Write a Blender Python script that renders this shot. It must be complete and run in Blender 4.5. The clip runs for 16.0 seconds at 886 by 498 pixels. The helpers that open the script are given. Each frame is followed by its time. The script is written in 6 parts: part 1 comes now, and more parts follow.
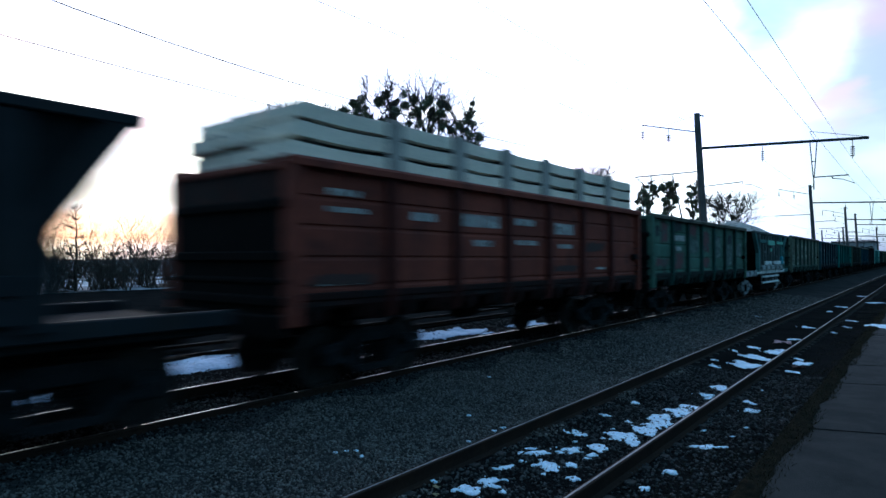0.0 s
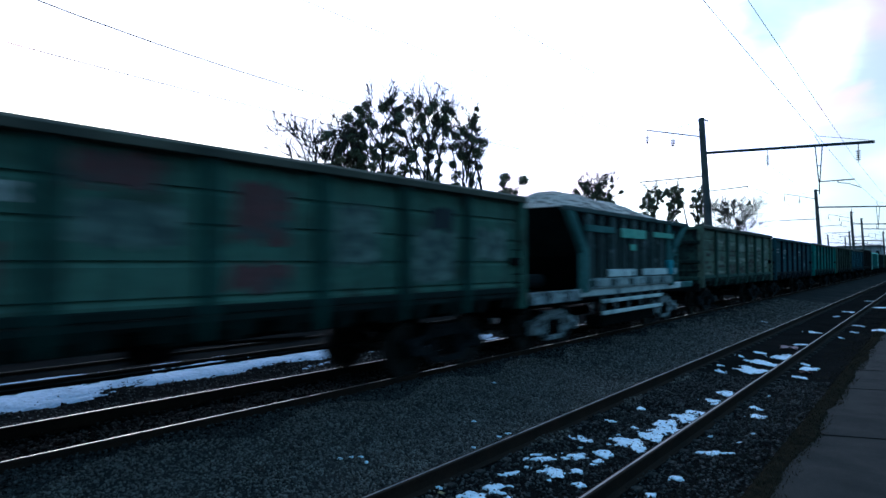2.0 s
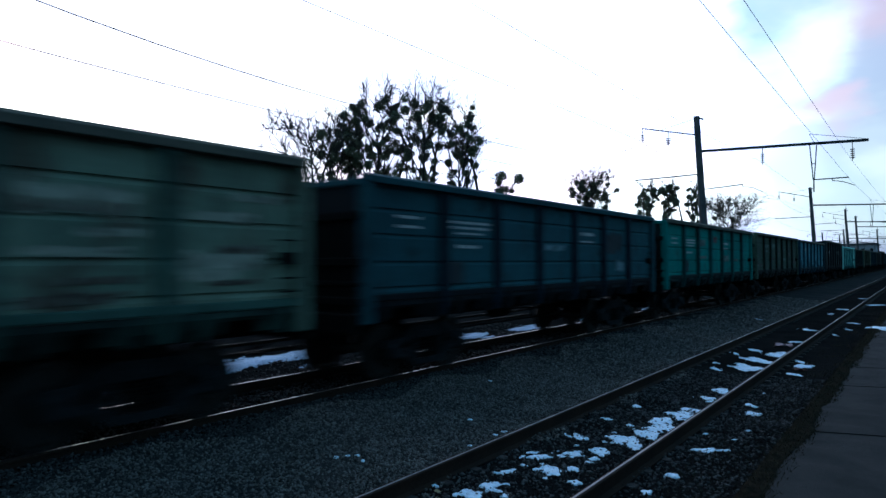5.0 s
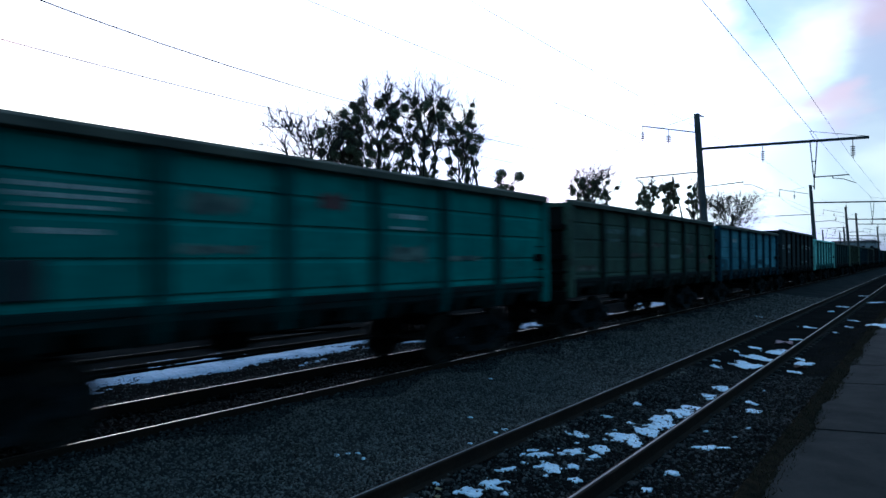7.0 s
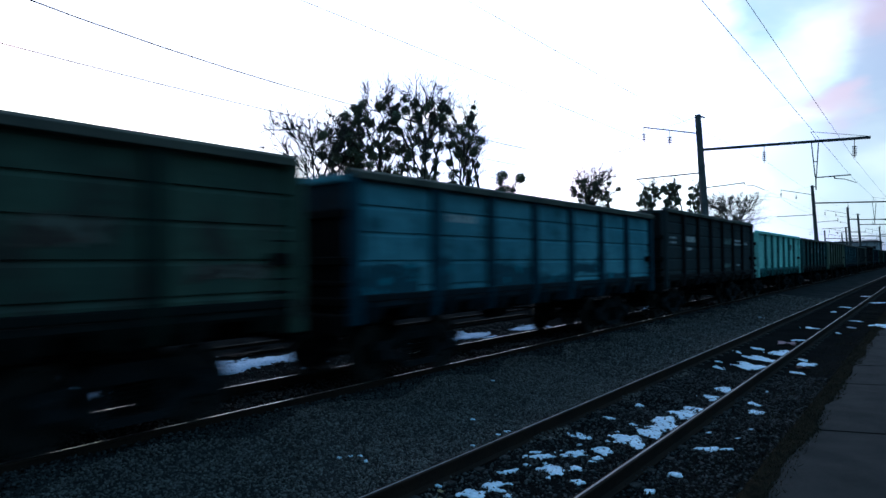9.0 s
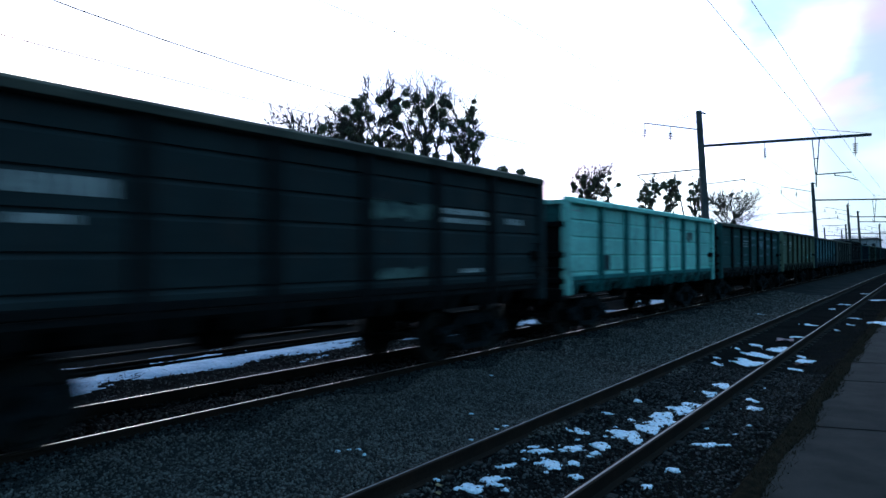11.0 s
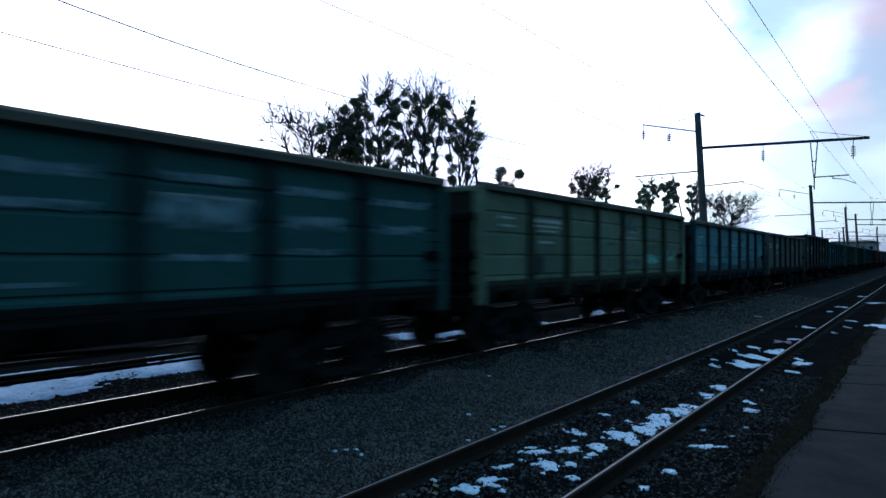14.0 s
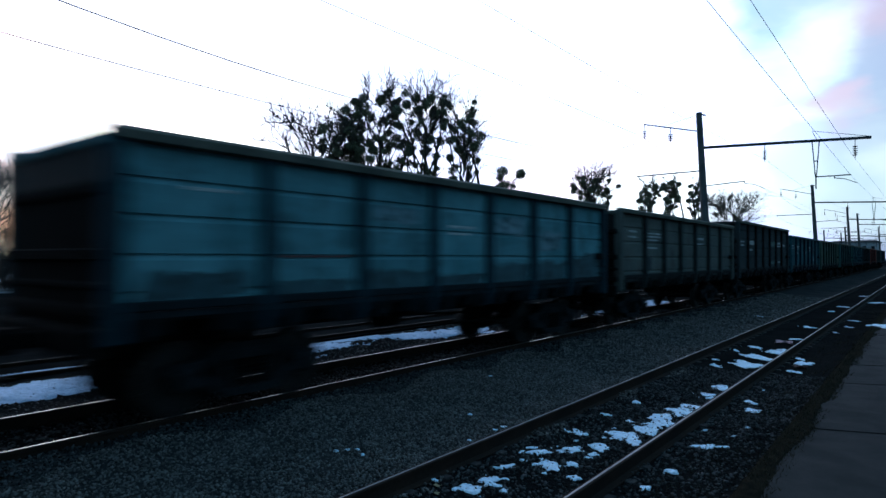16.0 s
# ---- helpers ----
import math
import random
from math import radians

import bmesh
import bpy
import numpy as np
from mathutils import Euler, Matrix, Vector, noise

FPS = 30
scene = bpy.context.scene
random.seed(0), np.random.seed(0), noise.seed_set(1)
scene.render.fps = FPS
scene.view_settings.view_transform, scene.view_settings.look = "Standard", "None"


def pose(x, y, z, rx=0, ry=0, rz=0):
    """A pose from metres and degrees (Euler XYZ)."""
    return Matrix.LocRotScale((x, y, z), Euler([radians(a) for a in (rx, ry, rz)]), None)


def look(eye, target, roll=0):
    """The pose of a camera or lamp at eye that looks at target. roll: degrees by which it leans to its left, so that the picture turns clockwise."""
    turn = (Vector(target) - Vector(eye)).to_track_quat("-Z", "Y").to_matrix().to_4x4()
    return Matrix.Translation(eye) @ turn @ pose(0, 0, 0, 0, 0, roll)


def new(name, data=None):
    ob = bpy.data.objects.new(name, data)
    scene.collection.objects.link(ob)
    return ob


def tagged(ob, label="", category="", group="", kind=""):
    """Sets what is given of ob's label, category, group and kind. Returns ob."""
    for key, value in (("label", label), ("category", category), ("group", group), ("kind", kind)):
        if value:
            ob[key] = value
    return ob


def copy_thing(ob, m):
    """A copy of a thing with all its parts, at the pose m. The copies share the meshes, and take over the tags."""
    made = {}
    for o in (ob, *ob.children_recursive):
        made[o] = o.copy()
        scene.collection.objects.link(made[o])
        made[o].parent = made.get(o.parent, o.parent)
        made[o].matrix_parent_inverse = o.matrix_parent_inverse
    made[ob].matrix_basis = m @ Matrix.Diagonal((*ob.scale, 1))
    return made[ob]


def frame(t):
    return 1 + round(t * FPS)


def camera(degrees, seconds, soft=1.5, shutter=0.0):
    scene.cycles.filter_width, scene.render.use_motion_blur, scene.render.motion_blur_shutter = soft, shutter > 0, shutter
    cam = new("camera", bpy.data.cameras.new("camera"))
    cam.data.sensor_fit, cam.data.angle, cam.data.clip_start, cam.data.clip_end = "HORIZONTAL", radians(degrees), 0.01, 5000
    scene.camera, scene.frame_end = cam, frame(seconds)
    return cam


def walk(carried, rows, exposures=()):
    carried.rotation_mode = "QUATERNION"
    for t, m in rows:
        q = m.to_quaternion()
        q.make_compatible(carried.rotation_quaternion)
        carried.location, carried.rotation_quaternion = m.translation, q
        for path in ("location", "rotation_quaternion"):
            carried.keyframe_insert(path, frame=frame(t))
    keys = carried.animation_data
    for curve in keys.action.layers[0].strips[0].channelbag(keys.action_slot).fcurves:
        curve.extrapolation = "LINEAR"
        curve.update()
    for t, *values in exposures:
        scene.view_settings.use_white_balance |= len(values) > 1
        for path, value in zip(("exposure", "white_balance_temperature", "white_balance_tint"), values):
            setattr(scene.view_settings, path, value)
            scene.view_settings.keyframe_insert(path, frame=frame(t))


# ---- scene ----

# ---- camera: hand-held on the platform, turning a little ----
EYE_Z = 2.014
cam = camera(70.86, 16.0, soft=1.5, shutter=1.0)


def aim(yaw, tilt, lean):
    return pose(0, 0, EYE_Z, 90 + tilt, 0, yaw) @ pose(0, 0, 0, 0, 0, -lean)


walk(cam, [(t, aim(a, b, c)) for t, a, b, c in (
    (0.0, 37.737, 0.882, 0.072), (0.5, 37.981, 0.933, 0.160), (1.0, 37.935, 1.103, 0.298),
    (1.5, 38.032, 1.146, 0.147), (2.0, 38.151, 1.389, 0.197), (2.5, 37.999, 1.356, 0.090),
    (3.0, 38.040, 1.366, 0.089), (3.5, 37.997, 1.298, 0.215), (4.0, 37.802, 1.156, 0.316),
    (6.5, 37.772, 1.405, 0.268), (7.0, 37.800, 1.057, 0.384), (7.5, 37.732, 0.985, 0.400),
    (8.0, 37.840, 0.879, 0.515), (8.5, 38.009, 1.154, 0.689), (9.0, 37.939, 1.244, 0.613),
    (11.5, 37.862, 0.682, 0.159), (12.0, 37.766, 0.704, 0.093), (12.5, 37.783, 0.796, 0.025),
    (13.0, 37.909, 0.731, 0.097), (13.5, 37.725, 0.643, 0.101), (14.0, 37.751, 0.790, -0.082),
    (14.5, 37.850, 0.774, -0.032), (15.0, 37.870, 0.777, -0.143), (15.5, 37.920, 0.731, -0.111),
    (16.0, 37.869, 0.784, -0.058))], exposures=(
    (0.0, -0.10, 5150, -8), (0.5, 0.12, 5150, -8), (1.0, -0.02, 5150, -8), (3.0, 0.05, 5150, -8), (3.5, -0.14, 5150, -8), (4.0, -0.30, 5150, -8), (9.0, -0.36, 5150, -8),
    (11.5, -0.02, 5150, -8), (12.0, -0.03, 5150, -8), (12.5, -0.12, 5150, -8), (13.0, -0.26, 5150, -8), (13.5, -0.36, 5150, -8), (16.0, -0.36, 5150, -8)))

# ---- plan: tracks run along y, rail tops of the far track at z = 0 ----
FAR_X, NEAR_X, NEAR_Z, THIRD_X = -8.336, -3.382, -0.144, -14.3
SPEED = 10.5014
HALF_GAUGE = 0.795

# ---- sky and sun: the sun is setting behind the train ----
SUN_AZ = radians(66)      # to the left of the tracks
SUN_EL = radians(4)
SUN_DIR = Vector((-math.sin(SUN_AZ) * math.cos(SUN_EL), math.cos(SUN_AZ) * math.cos(SUN_EL), math.sin(SUN_EL)))


def make_world():
    w = bpy.data.worlds.new("evening_sky")
    scene.world = w
    w.use_nodes = True
    nt = w.node_tree
    nt.nodes.clear()
    N, L = nt.nodes.new, nt.links.new

    def math_node(op, a, b=None, clamp=False):
        n = N("ShaderNodeMath")
        n.operation, n.use_clamp = op, clamp
        for i, v in enumerate((a, b)):
            if v is None:
                continue
            if isinstance(v, (int, float)):
                n.inputs[i].default_value = v
            else:
                L(v, n.inputs[i])
        return n.outputs[0]

    def mix(fac, a, b, blend="MIX"):
        n = N("ShaderNodeMix")
        n.data_type, n.blend_type = "RGBA", blend
        for i, v in ((0, fac), (6, a), (7, b)):
            if isinstance(v, (int, float)):
                n.inputs[i].default_value = v
            elif isinstance(v, tuple):
                n.inputs[i].default_value = (*v, 1)
            else:
                L(v, n.inputs[i])
        return n.outputs[2]

    sky = N("ShaderNodeTexSky")
    sky.sky_type, sky.sun_disc = "NISHITA", False
    sky.sun_elevation, sky.sun_rotation = SUN_EL, -SUN_AZ
    sky.dust_density, sky.air_density, sky.ozone_density = 1.5, 1.0, 2.0
    co = N("ShaderNodeTexCoord")
    dot = N("ShaderNodeVectorMath")
    dot.operation = "DOT_PRODUCT"
    L(co.outputs["Generated"], dot.inputs[0])
    dot.inputs[1].default_value = SUN_DIR
    # thin cloud veil, bright on the sunset side, dim and blue away from it
    side = N("ShaderNodeMapRange")
    side.interpolation_type = "SMOOTHSTEP"
    side.inputs["From Min"].default_value, side.inputs["From Max"].default_value = SKY_FROM, SKY_TO
    L(dot.outputs["Value"], side.inputs["Value"])
    core = math_node("POWER", math_node("MAXIMUM", dot.outputs["Value"], 0.0), 7.0)
    # the veil thins out again to the south of the sunset
    south = N("ShaderNodeVectorMath")
    south.operation = "DOT_PRODUCT"
    L(co.outputs["Generated"], south.inputs[0])
    south.inputs[1].default_value = (0.17, 0.985, 0.0)
    open_side = N("ShaderNodeMapRange")
    open_side.interpolation_type = "SMOOTHSTEP"
    open_side.inputs["From Min"].default_value, open_side.inputs["From Max"].default_value = -0.40, 0.05
    L(south.outputs["Value"], open_side.inputs["Value"])
    height = N("ShaderNodeSeparateXYZ")
    L(co.outputs["Generated"], height.inputs[0])
    dome = N("ShaderNodeMapRange")
    dome.interpolation_type = "SMOOTHSTEP"
    dome.inputs["From Min"].default_value, dome.inputs["From Max"].default_value = 0.0, 0.75
    dome.inputs["To Min"].default_value, dome.inputs["To Max"].default_value = 0.45, 1.75
    L(height.outputs["Z"], dome.inputs["Value"])
    away = mix(1.0, SKY_AWAY, dome.outputs["Result"], "MULTIPLY")
    veil = mix(core, mix(math_node("MULTIPLY", side.outputs["Result"], open_side.outputs["Result"]), away, SKY_VEIL), SKY_GLOW)
    stretch = N("ShaderNodeMapping")
    stretch.inputs["Scale"].default_value = (1, 1, 2.2)
    stretch.inputs["Location"].default_value = CLOUD_SHIFT
    L(co.outputs["Generated"], stretch.inputs[0])
    puff = N("ShaderNodeTexNoise")
    L(stretch.outputs[0], puff.inputs["Vector"])
    puff.inputs["Scale"].default_value, puff.inputs["Detail"].default_value = 4.2, 5
    puff.inputs["Roughness"].default_value = 0.45
    ramp = N("ShaderNodeValToRGB")
    ramp.color_ramp.elements[0].position, ramp.color_ramp.elements[1].position = 0.49, 0.59
    L(puff.outputs["Fac"], ramp.inputs[0])
    tint = N("ShaderNodeTexNoise")
    L(stretch.outputs[0], tint.inputs["Vector"])
    tint.inputs["Scale"].default_value = 2.7
    tr = N("ShaderNodeValToRGB")
    tr.color_ramp.elements[0].position, tr.color_ramp.elements[1].position = 0.47, 0.58
    tr.color_ramp.elements[0].color, tr.color_ramp.elements[1].color = (1.30, 1.22, 1.30, 1), (1.62, 1.12, 1.42, 1)
    L(tint.outputs["Fac"], tr.inputs[0])
    lit = mix(1.0, veil, tr.outputs[0], "MULTIPLY")
    bluish = mix(1.0, veil, (0.90, 0.86, 1.20), "MULTIPLY")
    clouds = mix(ramp.outputs[0], bluish, lit)
    # single banks of cloud: direction, outer and inner reach in degrees, colour, cover
    warp = N("ShaderNodeTexNoise")
    L(stretch.outputs[0], warp.inputs["Vector"])
    warp.inputs["Scale"].default_value, warp.inputs["Detail"].default_value = 7.0, 4
    shift = N("ShaderNodeVectorMath")
    shift.operation = "MULTIPLY_ADD"
    L(warp.outputs["Color"], shift.inputs[0])
    shift.inputs[1].default_value, shift.inputs[2].default_value = (0.12, 0.12, 0.12), (-0.06, -0.06, -0.06)
    bent = N("ShaderNodeVectorMath")
    L(co.outputs["Generated"], bent.inputs[0])
    L(shift.outputs[0], bent.inputs[1])
    for towards, outer, inner, colour, cover in CLOUD_BANKS:
        near = N("ShaderNodeVectorMath")
        near.operation = "DISTANCE"
        L(bent.outputs[0], near.inputs[0])
        near.inputs[1].default_value = Vector(towards).normalized()
        fade = N("ShaderNodeMapRange")
        fade.interpolation_type = "SMOOTHSTEP"
        fade.inputs["From Min"].default_value, fade.inputs["From Max"].default_value = radians(outer), radians(inner)
        fade.inputs["To Max"].default_value = cover
        L(near.outputs["Value"], fade.inputs["Value"])
        clouds = mix(fade.outputs["Result"], clouds, colour)
    # low over the sunset: a pink-orange strip under a blue-grey bank
    axis = N("ShaderNodeSeparateXYZ")
    L(co.outputs["Generated"], axis.inputs[0])
    near_sun = N("ShaderNodeMapRange")
    near_sun.inputs["From Min"].default_value, near_sun.inputs["From Max"].default_value = 0.92, 0.975
    L(dot.outputs["Value"], near_sun.inputs["Value"])
    for z_in, z_top, z_low, z_out, colour, cover in ((0.125, 0.105, 0.085, 0.070, (0.34, 0.52, 0.80), 0.70), (0.075, 0.062, 0.030, 0.014, (0.72, 0.30, 0.50), 0.88)):
        up, down = N("ShaderNodeMapRange"), N("ShaderNodeMapRange")
        up.inputs["From Min"].default_value, up.inputs["From Max"].default_value = z_in, z_top
        down.inputs["From Min"].default_value, down.inputs["From Max"].default_value = z_out, z_low
        for n in (up, down):
            L(axis.outputs["Z"], n.inputs["Value"])
        band = math_node("MULTIPLY", math_node("MULTIPLY", up.outputs[0], down.outputs[0]), math_node("MULTIPLY", near_sun.outputs[0], cover))
        clouds = mix(band, clouds, colour)
    a = N("ShaderNodeBackground")
    L(sky.outputs[0], a.inputs[0])
    a.inputs[1].default_value = 0.05
    b = N("ShaderNodeBackground")
    L(clouds, b.inputs[0])
    b.inputs[1].default_value = 1.0
    both = N("ShaderNodeAddShader")
    L(a.outputs[0], both.inputs[0])
    L(b.outputs[0], both.inputs[1])
    out = N("ShaderNodeOutputWorld")
    L(both.outputs[0], out.inputs[0])


SKY_FROM, SKY_TO, SKY_AWAY, SKY_VEIL, SKY_GLOW, CLOUD_SHIFT = 0.36, 0.635, (0.146, 0.268, 0.300), (2.08, 2.02, 1.98), (2.7, 2.4, 2.0), (1.7, 2.3, 0.6)
CLOUD_BANKS = (((-0.155, 0.931, 0.345), 5.0, 1.5, (0.70, 0.86, 0.96), 0.85), ((-0.105, 0.957, 0.270), 5.2, 0.6, (1.7, 1.66, 1.64), 0.8), ((-0.025, 0.955, 0.310), 5.0, 1.5, (1.0, 0.70, 0.82), 0.9),
               ((-0.040, 0.972, 0.225), 5.0, 2.0, (0.74, 0.71, 0.90), 0.90), ((-0.088, 0.975, 0.205), 2.6, 0.6, (1.25, 0.82, 0.92), 0.8), ((-0.05, 0.985, 0.160), 3.5, 1.0, (1.02, 0.98, 1.02), 0.7),
               ((-0.150, 0.985, 0.100), 5.0, 1.5, (1.30, 1.27, 1.25), 0.8), ((-0.06, 0.994, 0.085), 4.6, 1.5, (1.02, 1.04, 1.08), 0.85), ((-0.03, 0.99, 0.125), 3.0, 0.8, (1.30, 1.20, 1.22), 0.7), ((-0.11, 0.99, 0.055), 3.2, 0.8, (1.15, 1.10, 1.14), 0.7))
make_world()
sun_lamp = bpy.data.lights.new("sun", "SUN")
sun_lamp.energy, sun_lamp.angle, sun_lamp.color = 0.2, radians(12), (1.0, 0.80, 0.62)
new("sun", sun_lamp).matrix_world = look(SUN_DIR * 100, (0, 0, 0))


# ---- materials ----
def surface(name, base, second, rough=0.8, metal=0.0, grain=30.0, patch=1.5, bump=0.3, depth=0.01,
            spot=None, spot_scale=3.0, spot_from=0.58, spot_soft=0.06, stretch=(1, 1, 1), per_object=0.0, per_island=0.0, spec=0.5, runs=None):
    """Two-scale variation from base to second, an optional worn or dirty spot colour, relief, and a random value per piece."""
    m = bpy.data.materials.new(name)
    m.use_nodes = True
    nt = m.node_tree
    N, L = nt.nodes.new, nt.links.new
    bsdf = nt.nodes["Principled BSDF"]
    co = N("ShaderNodeTexCoord")
    mp = N("ShaderNodeMapping")
    mp.inputs["Scale"].default_value = stretch
    L(co.outputs["Object"], mp.inputs[0])
    if per_object:
        info = N("ShaderNodeObjectInfo")
        ofs = N("ShaderNodeVectorMath")
        ofs.operation = "SCALE"
        ofs.inputs[0].default_value = (37, 53, 19)
        L(info.outputs["Random"], ofs.inputs["Scale"])
        L(ofs.outputs[0], mp.inputs["Location"])

    def tex(scale, detail, rough_):
        n = N("ShaderNodeTexNoise")
        n.inputs["Scale"].default_value, n.inputs["Detail"].default_value, n.inputs["Roughness"].default_value = scale, detail, rough_
        L(mp.outputs[0], n.inputs["Vector"])
        return n.outputs["Fac"]

    def ramp(src, lo, hi):
        n = N("ShaderNodeMapRange")
        n.inputs["From Min"].default_value, n.inputs["From Max"].default_value = lo, hi
        L(src, n.inputs["Value"])
        return n.outputs["Result"]

    def mix(fac, a, b, blend="MIX"):
        n = N("ShaderNodeMix")
        n.data_type, n.blend_type = "RGBA", blend
        for i, v in ((0, fac), (6, a), (7, b)):
            if isinstance(v, (int, float)):
                n.inputs[i].default_value = v
            elif isinstance(v, tuple):
                n.inputs[i].default_value = (*v, 1)
            else:
                L(v, n.inputs[i])
        return n.outputs[2]

    fine, broad = tex(grain, 6, 0.65), tex(patch, 4, 0.55)
    col = mix(ramp(broad, 0.35, 0.65), base, second)
    shade = N("ShaderNodeMapRange")
    shade.inputs["From Min"].default_value, shade.inputs["From Max"].default_value = 0.25, 0.75
    shade.inputs["To Min"].default_value, shade.inputs["To Max"].default_value = 0.72, 1.28
    L(fine, shade.inputs["Value"])
    col = mix(1.0, col, shade.outputs["Result"], "MULTIPLY")
    if spot:
        col = mix(ramp(tex(spot_scale, 6, 0.6), spot_from, spot_from + spot_soft), col, spot)
    if runs:   # stains that have run down the sheet
        down = N("ShaderNodeMapping")
        down.inputs["Scale"].default_value = (1, 1, 0.16)
        L(mp.outputs[0], down.inputs[0])
        n = N("ShaderNodeTexNoise")
        n.inputs["Scale"].default_value, n.inputs["Detail"].default_value, n.inputs["Roughness"].default_value = 4.5, 5, 0.6
        L(down.outputs[0], n.inputs["Vector"])
        col = mix(ramp(n.outputs["Fac"], 0.50, 0.82), col, runs)
    for amount, node, out in ((per_object, "ShaderNodeObjectInfo", "Random"), (per_island, "ShaderNodeNewGeometry", "Random Per Island")):
        if amount:
            info = N(node)
            r = N("ShaderNodeMapRange")
            r.inputs["To Min"].default_value, r.inputs["To Max"].default_value = 1 - amount, 1 + amount
            L(info.outputs[out], r.inputs["Value"])
            col = mix(1.0, col, r.outputs["Result"], "MULTIPLY")
    L(col, bsdf.inputs["Base Color"])
    rr = N("ShaderNodeMapRange")
    rr.inputs["To Min"].default_value, rr.inputs["To Max"].default_value = max(rough - 0.12, 0.05), min(rough + 0.12, 1)
    L(broad, rr.inputs["Value"])
    L(rr.outputs["Result"], bsdf.inputs["Roughness"])
    bsdf.inputs["Metallic"].default_value = metal
    bsdf.inputs["Specular IOR Level"].default_value = spec
    if bump:
        bp = N("ShaderNodeBump")
        bp.inputs["Strength"].default_value, bp.inputs["Distance"].default_value = bump, depth
        L(fine, bp.inputs["Height"])
        L(bp.outputs[0], bsdf.inputs["Normal"])
    return m


def paint(name, colour, second, spot, start=0.56, scale=1.6):
    return surface(name, colour, second, rough=0.75, grain=9, patch=0.9, bump=0.25, depth=0.01, spot=spot,
                   spot_scale=scale, spot_from=start, spot_soft=0.16, stretch=(1, 1, 1), per_object=0.14, spec=0.2, runs=tuple(v * 0.8 for v in spot))


M_BALLAST = surface("ballast_bed", (0.030, 0.031, 0.032), (0.046, 0.045, 0.044), rough=0.95, grain=28, patch=0.7, bump=1.0, depth=0.04, spec=0.0)
M_STONE = surface("ballast_stone", (0.074, 0.070, 0.066), (0.114, 0.107, 0.098), rough=0.9, grain=40, patch=4, bump=0.4, per_island=0.75, spec=0.2)
M_DARK_STONE = surface("soiled_and_shaded_stone", (0.030, 0.031, 0.032), (0.056, 0.056, 0.056), rough=0.9, grain=40, patch=4, bump=0.4, per_island=0.95, spec=0.1)
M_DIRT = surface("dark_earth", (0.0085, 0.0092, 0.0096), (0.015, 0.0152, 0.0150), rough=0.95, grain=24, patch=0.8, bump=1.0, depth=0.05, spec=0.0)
M_FIELD = surface("field_with_old_snow", (0.03, 0.032, 0.028), (0.05, 0.05, 0.04), rough=0.95, grain=4, patch=0.15, bump=0.6, depth=0.1,
                  spot=(0.50, 0.56, 0.64), spot_scale=0.12, spot_from=0.44, spot_soft=0.10, spec=0.1)
M_SNOW = surface("old_snow", (0.78, 0.87, 0.97), (0.62, 0.74, 0.88), rough=0.75, grain=18, patch=5, bump=0.8, depth=0.02, spec=0.3, spot=(0.30, 0.38, 0.48), spot_scale=14, spot_from=0.60, spot_soft=0.12)
M_DIRTY_SNOW = surface("dirty_old_snow", (0.35, 0.45, 0.59), (0.26, 0.35, 0.47), rough=0.8, grain=14, patch=2.5, bump=0.6, depth=0.02, spec=0.2, spot=(0.10, 0.11, 0.13), spot_scale=5, spot_from=0.66)
M_RAIL = surface("rusty_rail_web", (0.022, 0.016, 0.013), (0.034, 0.022, 0.016), rough=0.95, grain=40, patch=2, bump=0.3, spec=0.08)
M_HEAD = surface("polished_rail_head", (0.55, 0.54, 0.53), (0.40, 0.38, 0.36), rough=0.30, metal=1.0, grain=60, patch=3, bump=0.03, stretch=(1, 0.05, 1))
M_DULL_HEAD = surface("dull_rail_head", (0.25, 0.26, 0.27), (0.15, 0.15, 0.15), rough=0.42, metal=0.9, grain=60, patch=3, bump=0.05, stretch=(1, 0.05, 1))
M_RUSTY_HEAD = surface("rusted_rail_head", (0.030, 0.022, 0.018), (0.018, 0.014, 0.012), rough=0.85, metal=0.0, grain=60, patch=3, bump=0.05)
M_SLEEPER = surface("weathered_concrete_sleeper", (0.040, 0.039, 0.037), (0.020, 0.020, 0.020), rough=0.9, grain=25, patch=2, bump=0.5, per_object=0.25, spec=0.15)
# sleepers below the train, its shade put into their colour
M_DARK_SLEEPER = surface("dark_sleeper_under_train", (0.010, 0.009, 0.008), (0.006, 0.0055, 0.005), rough=0.9, grain=25, patch=2, bump=0.5, spec=0.05)
M_PLATFORM = surface("worn_asphalt_slab", (0.0275, 0.0282, 0.0275), (0.0165, 0.0178, 0.0178), rough=0.95, grain=60, patch=2.2, bump=0.8, depth=0.010,
                     spot=(0.022, 0.022, 0.022), spot_scale=1.1, spot_from=0.60, per_object=0.08, spec=0.1)
M_GRASS = surface("withered_grass", (0.040, 0.032, 0.020), (0.016, 0.018, 0.012), rough=0.95, grain=20, patch=2, bump=0, per_island=0.4, spec=0.1)
M_MOSS = surface("moss_and_dead_grass", (0.024, 0.020, 0.014), (0.009, 0.010, 0.008), rough=0.98, grain=30, patch=9, bump=1.0, depth=0.03, spec=0.0)
M_STRAW = surface("yellowish_scrap", (0.30, 0.24, 0.13), (0.22, 0.18, 0.10), rough=0.8, grain=20, patch=6, bump=0.2)
M_RUST_SCRAP = surface("rust_brown_scrap", (0.10, 0.04, 0.03), (0.07, 0.03, 0.025), rough=0.8, grain=20, patch=6, bump=0.2)
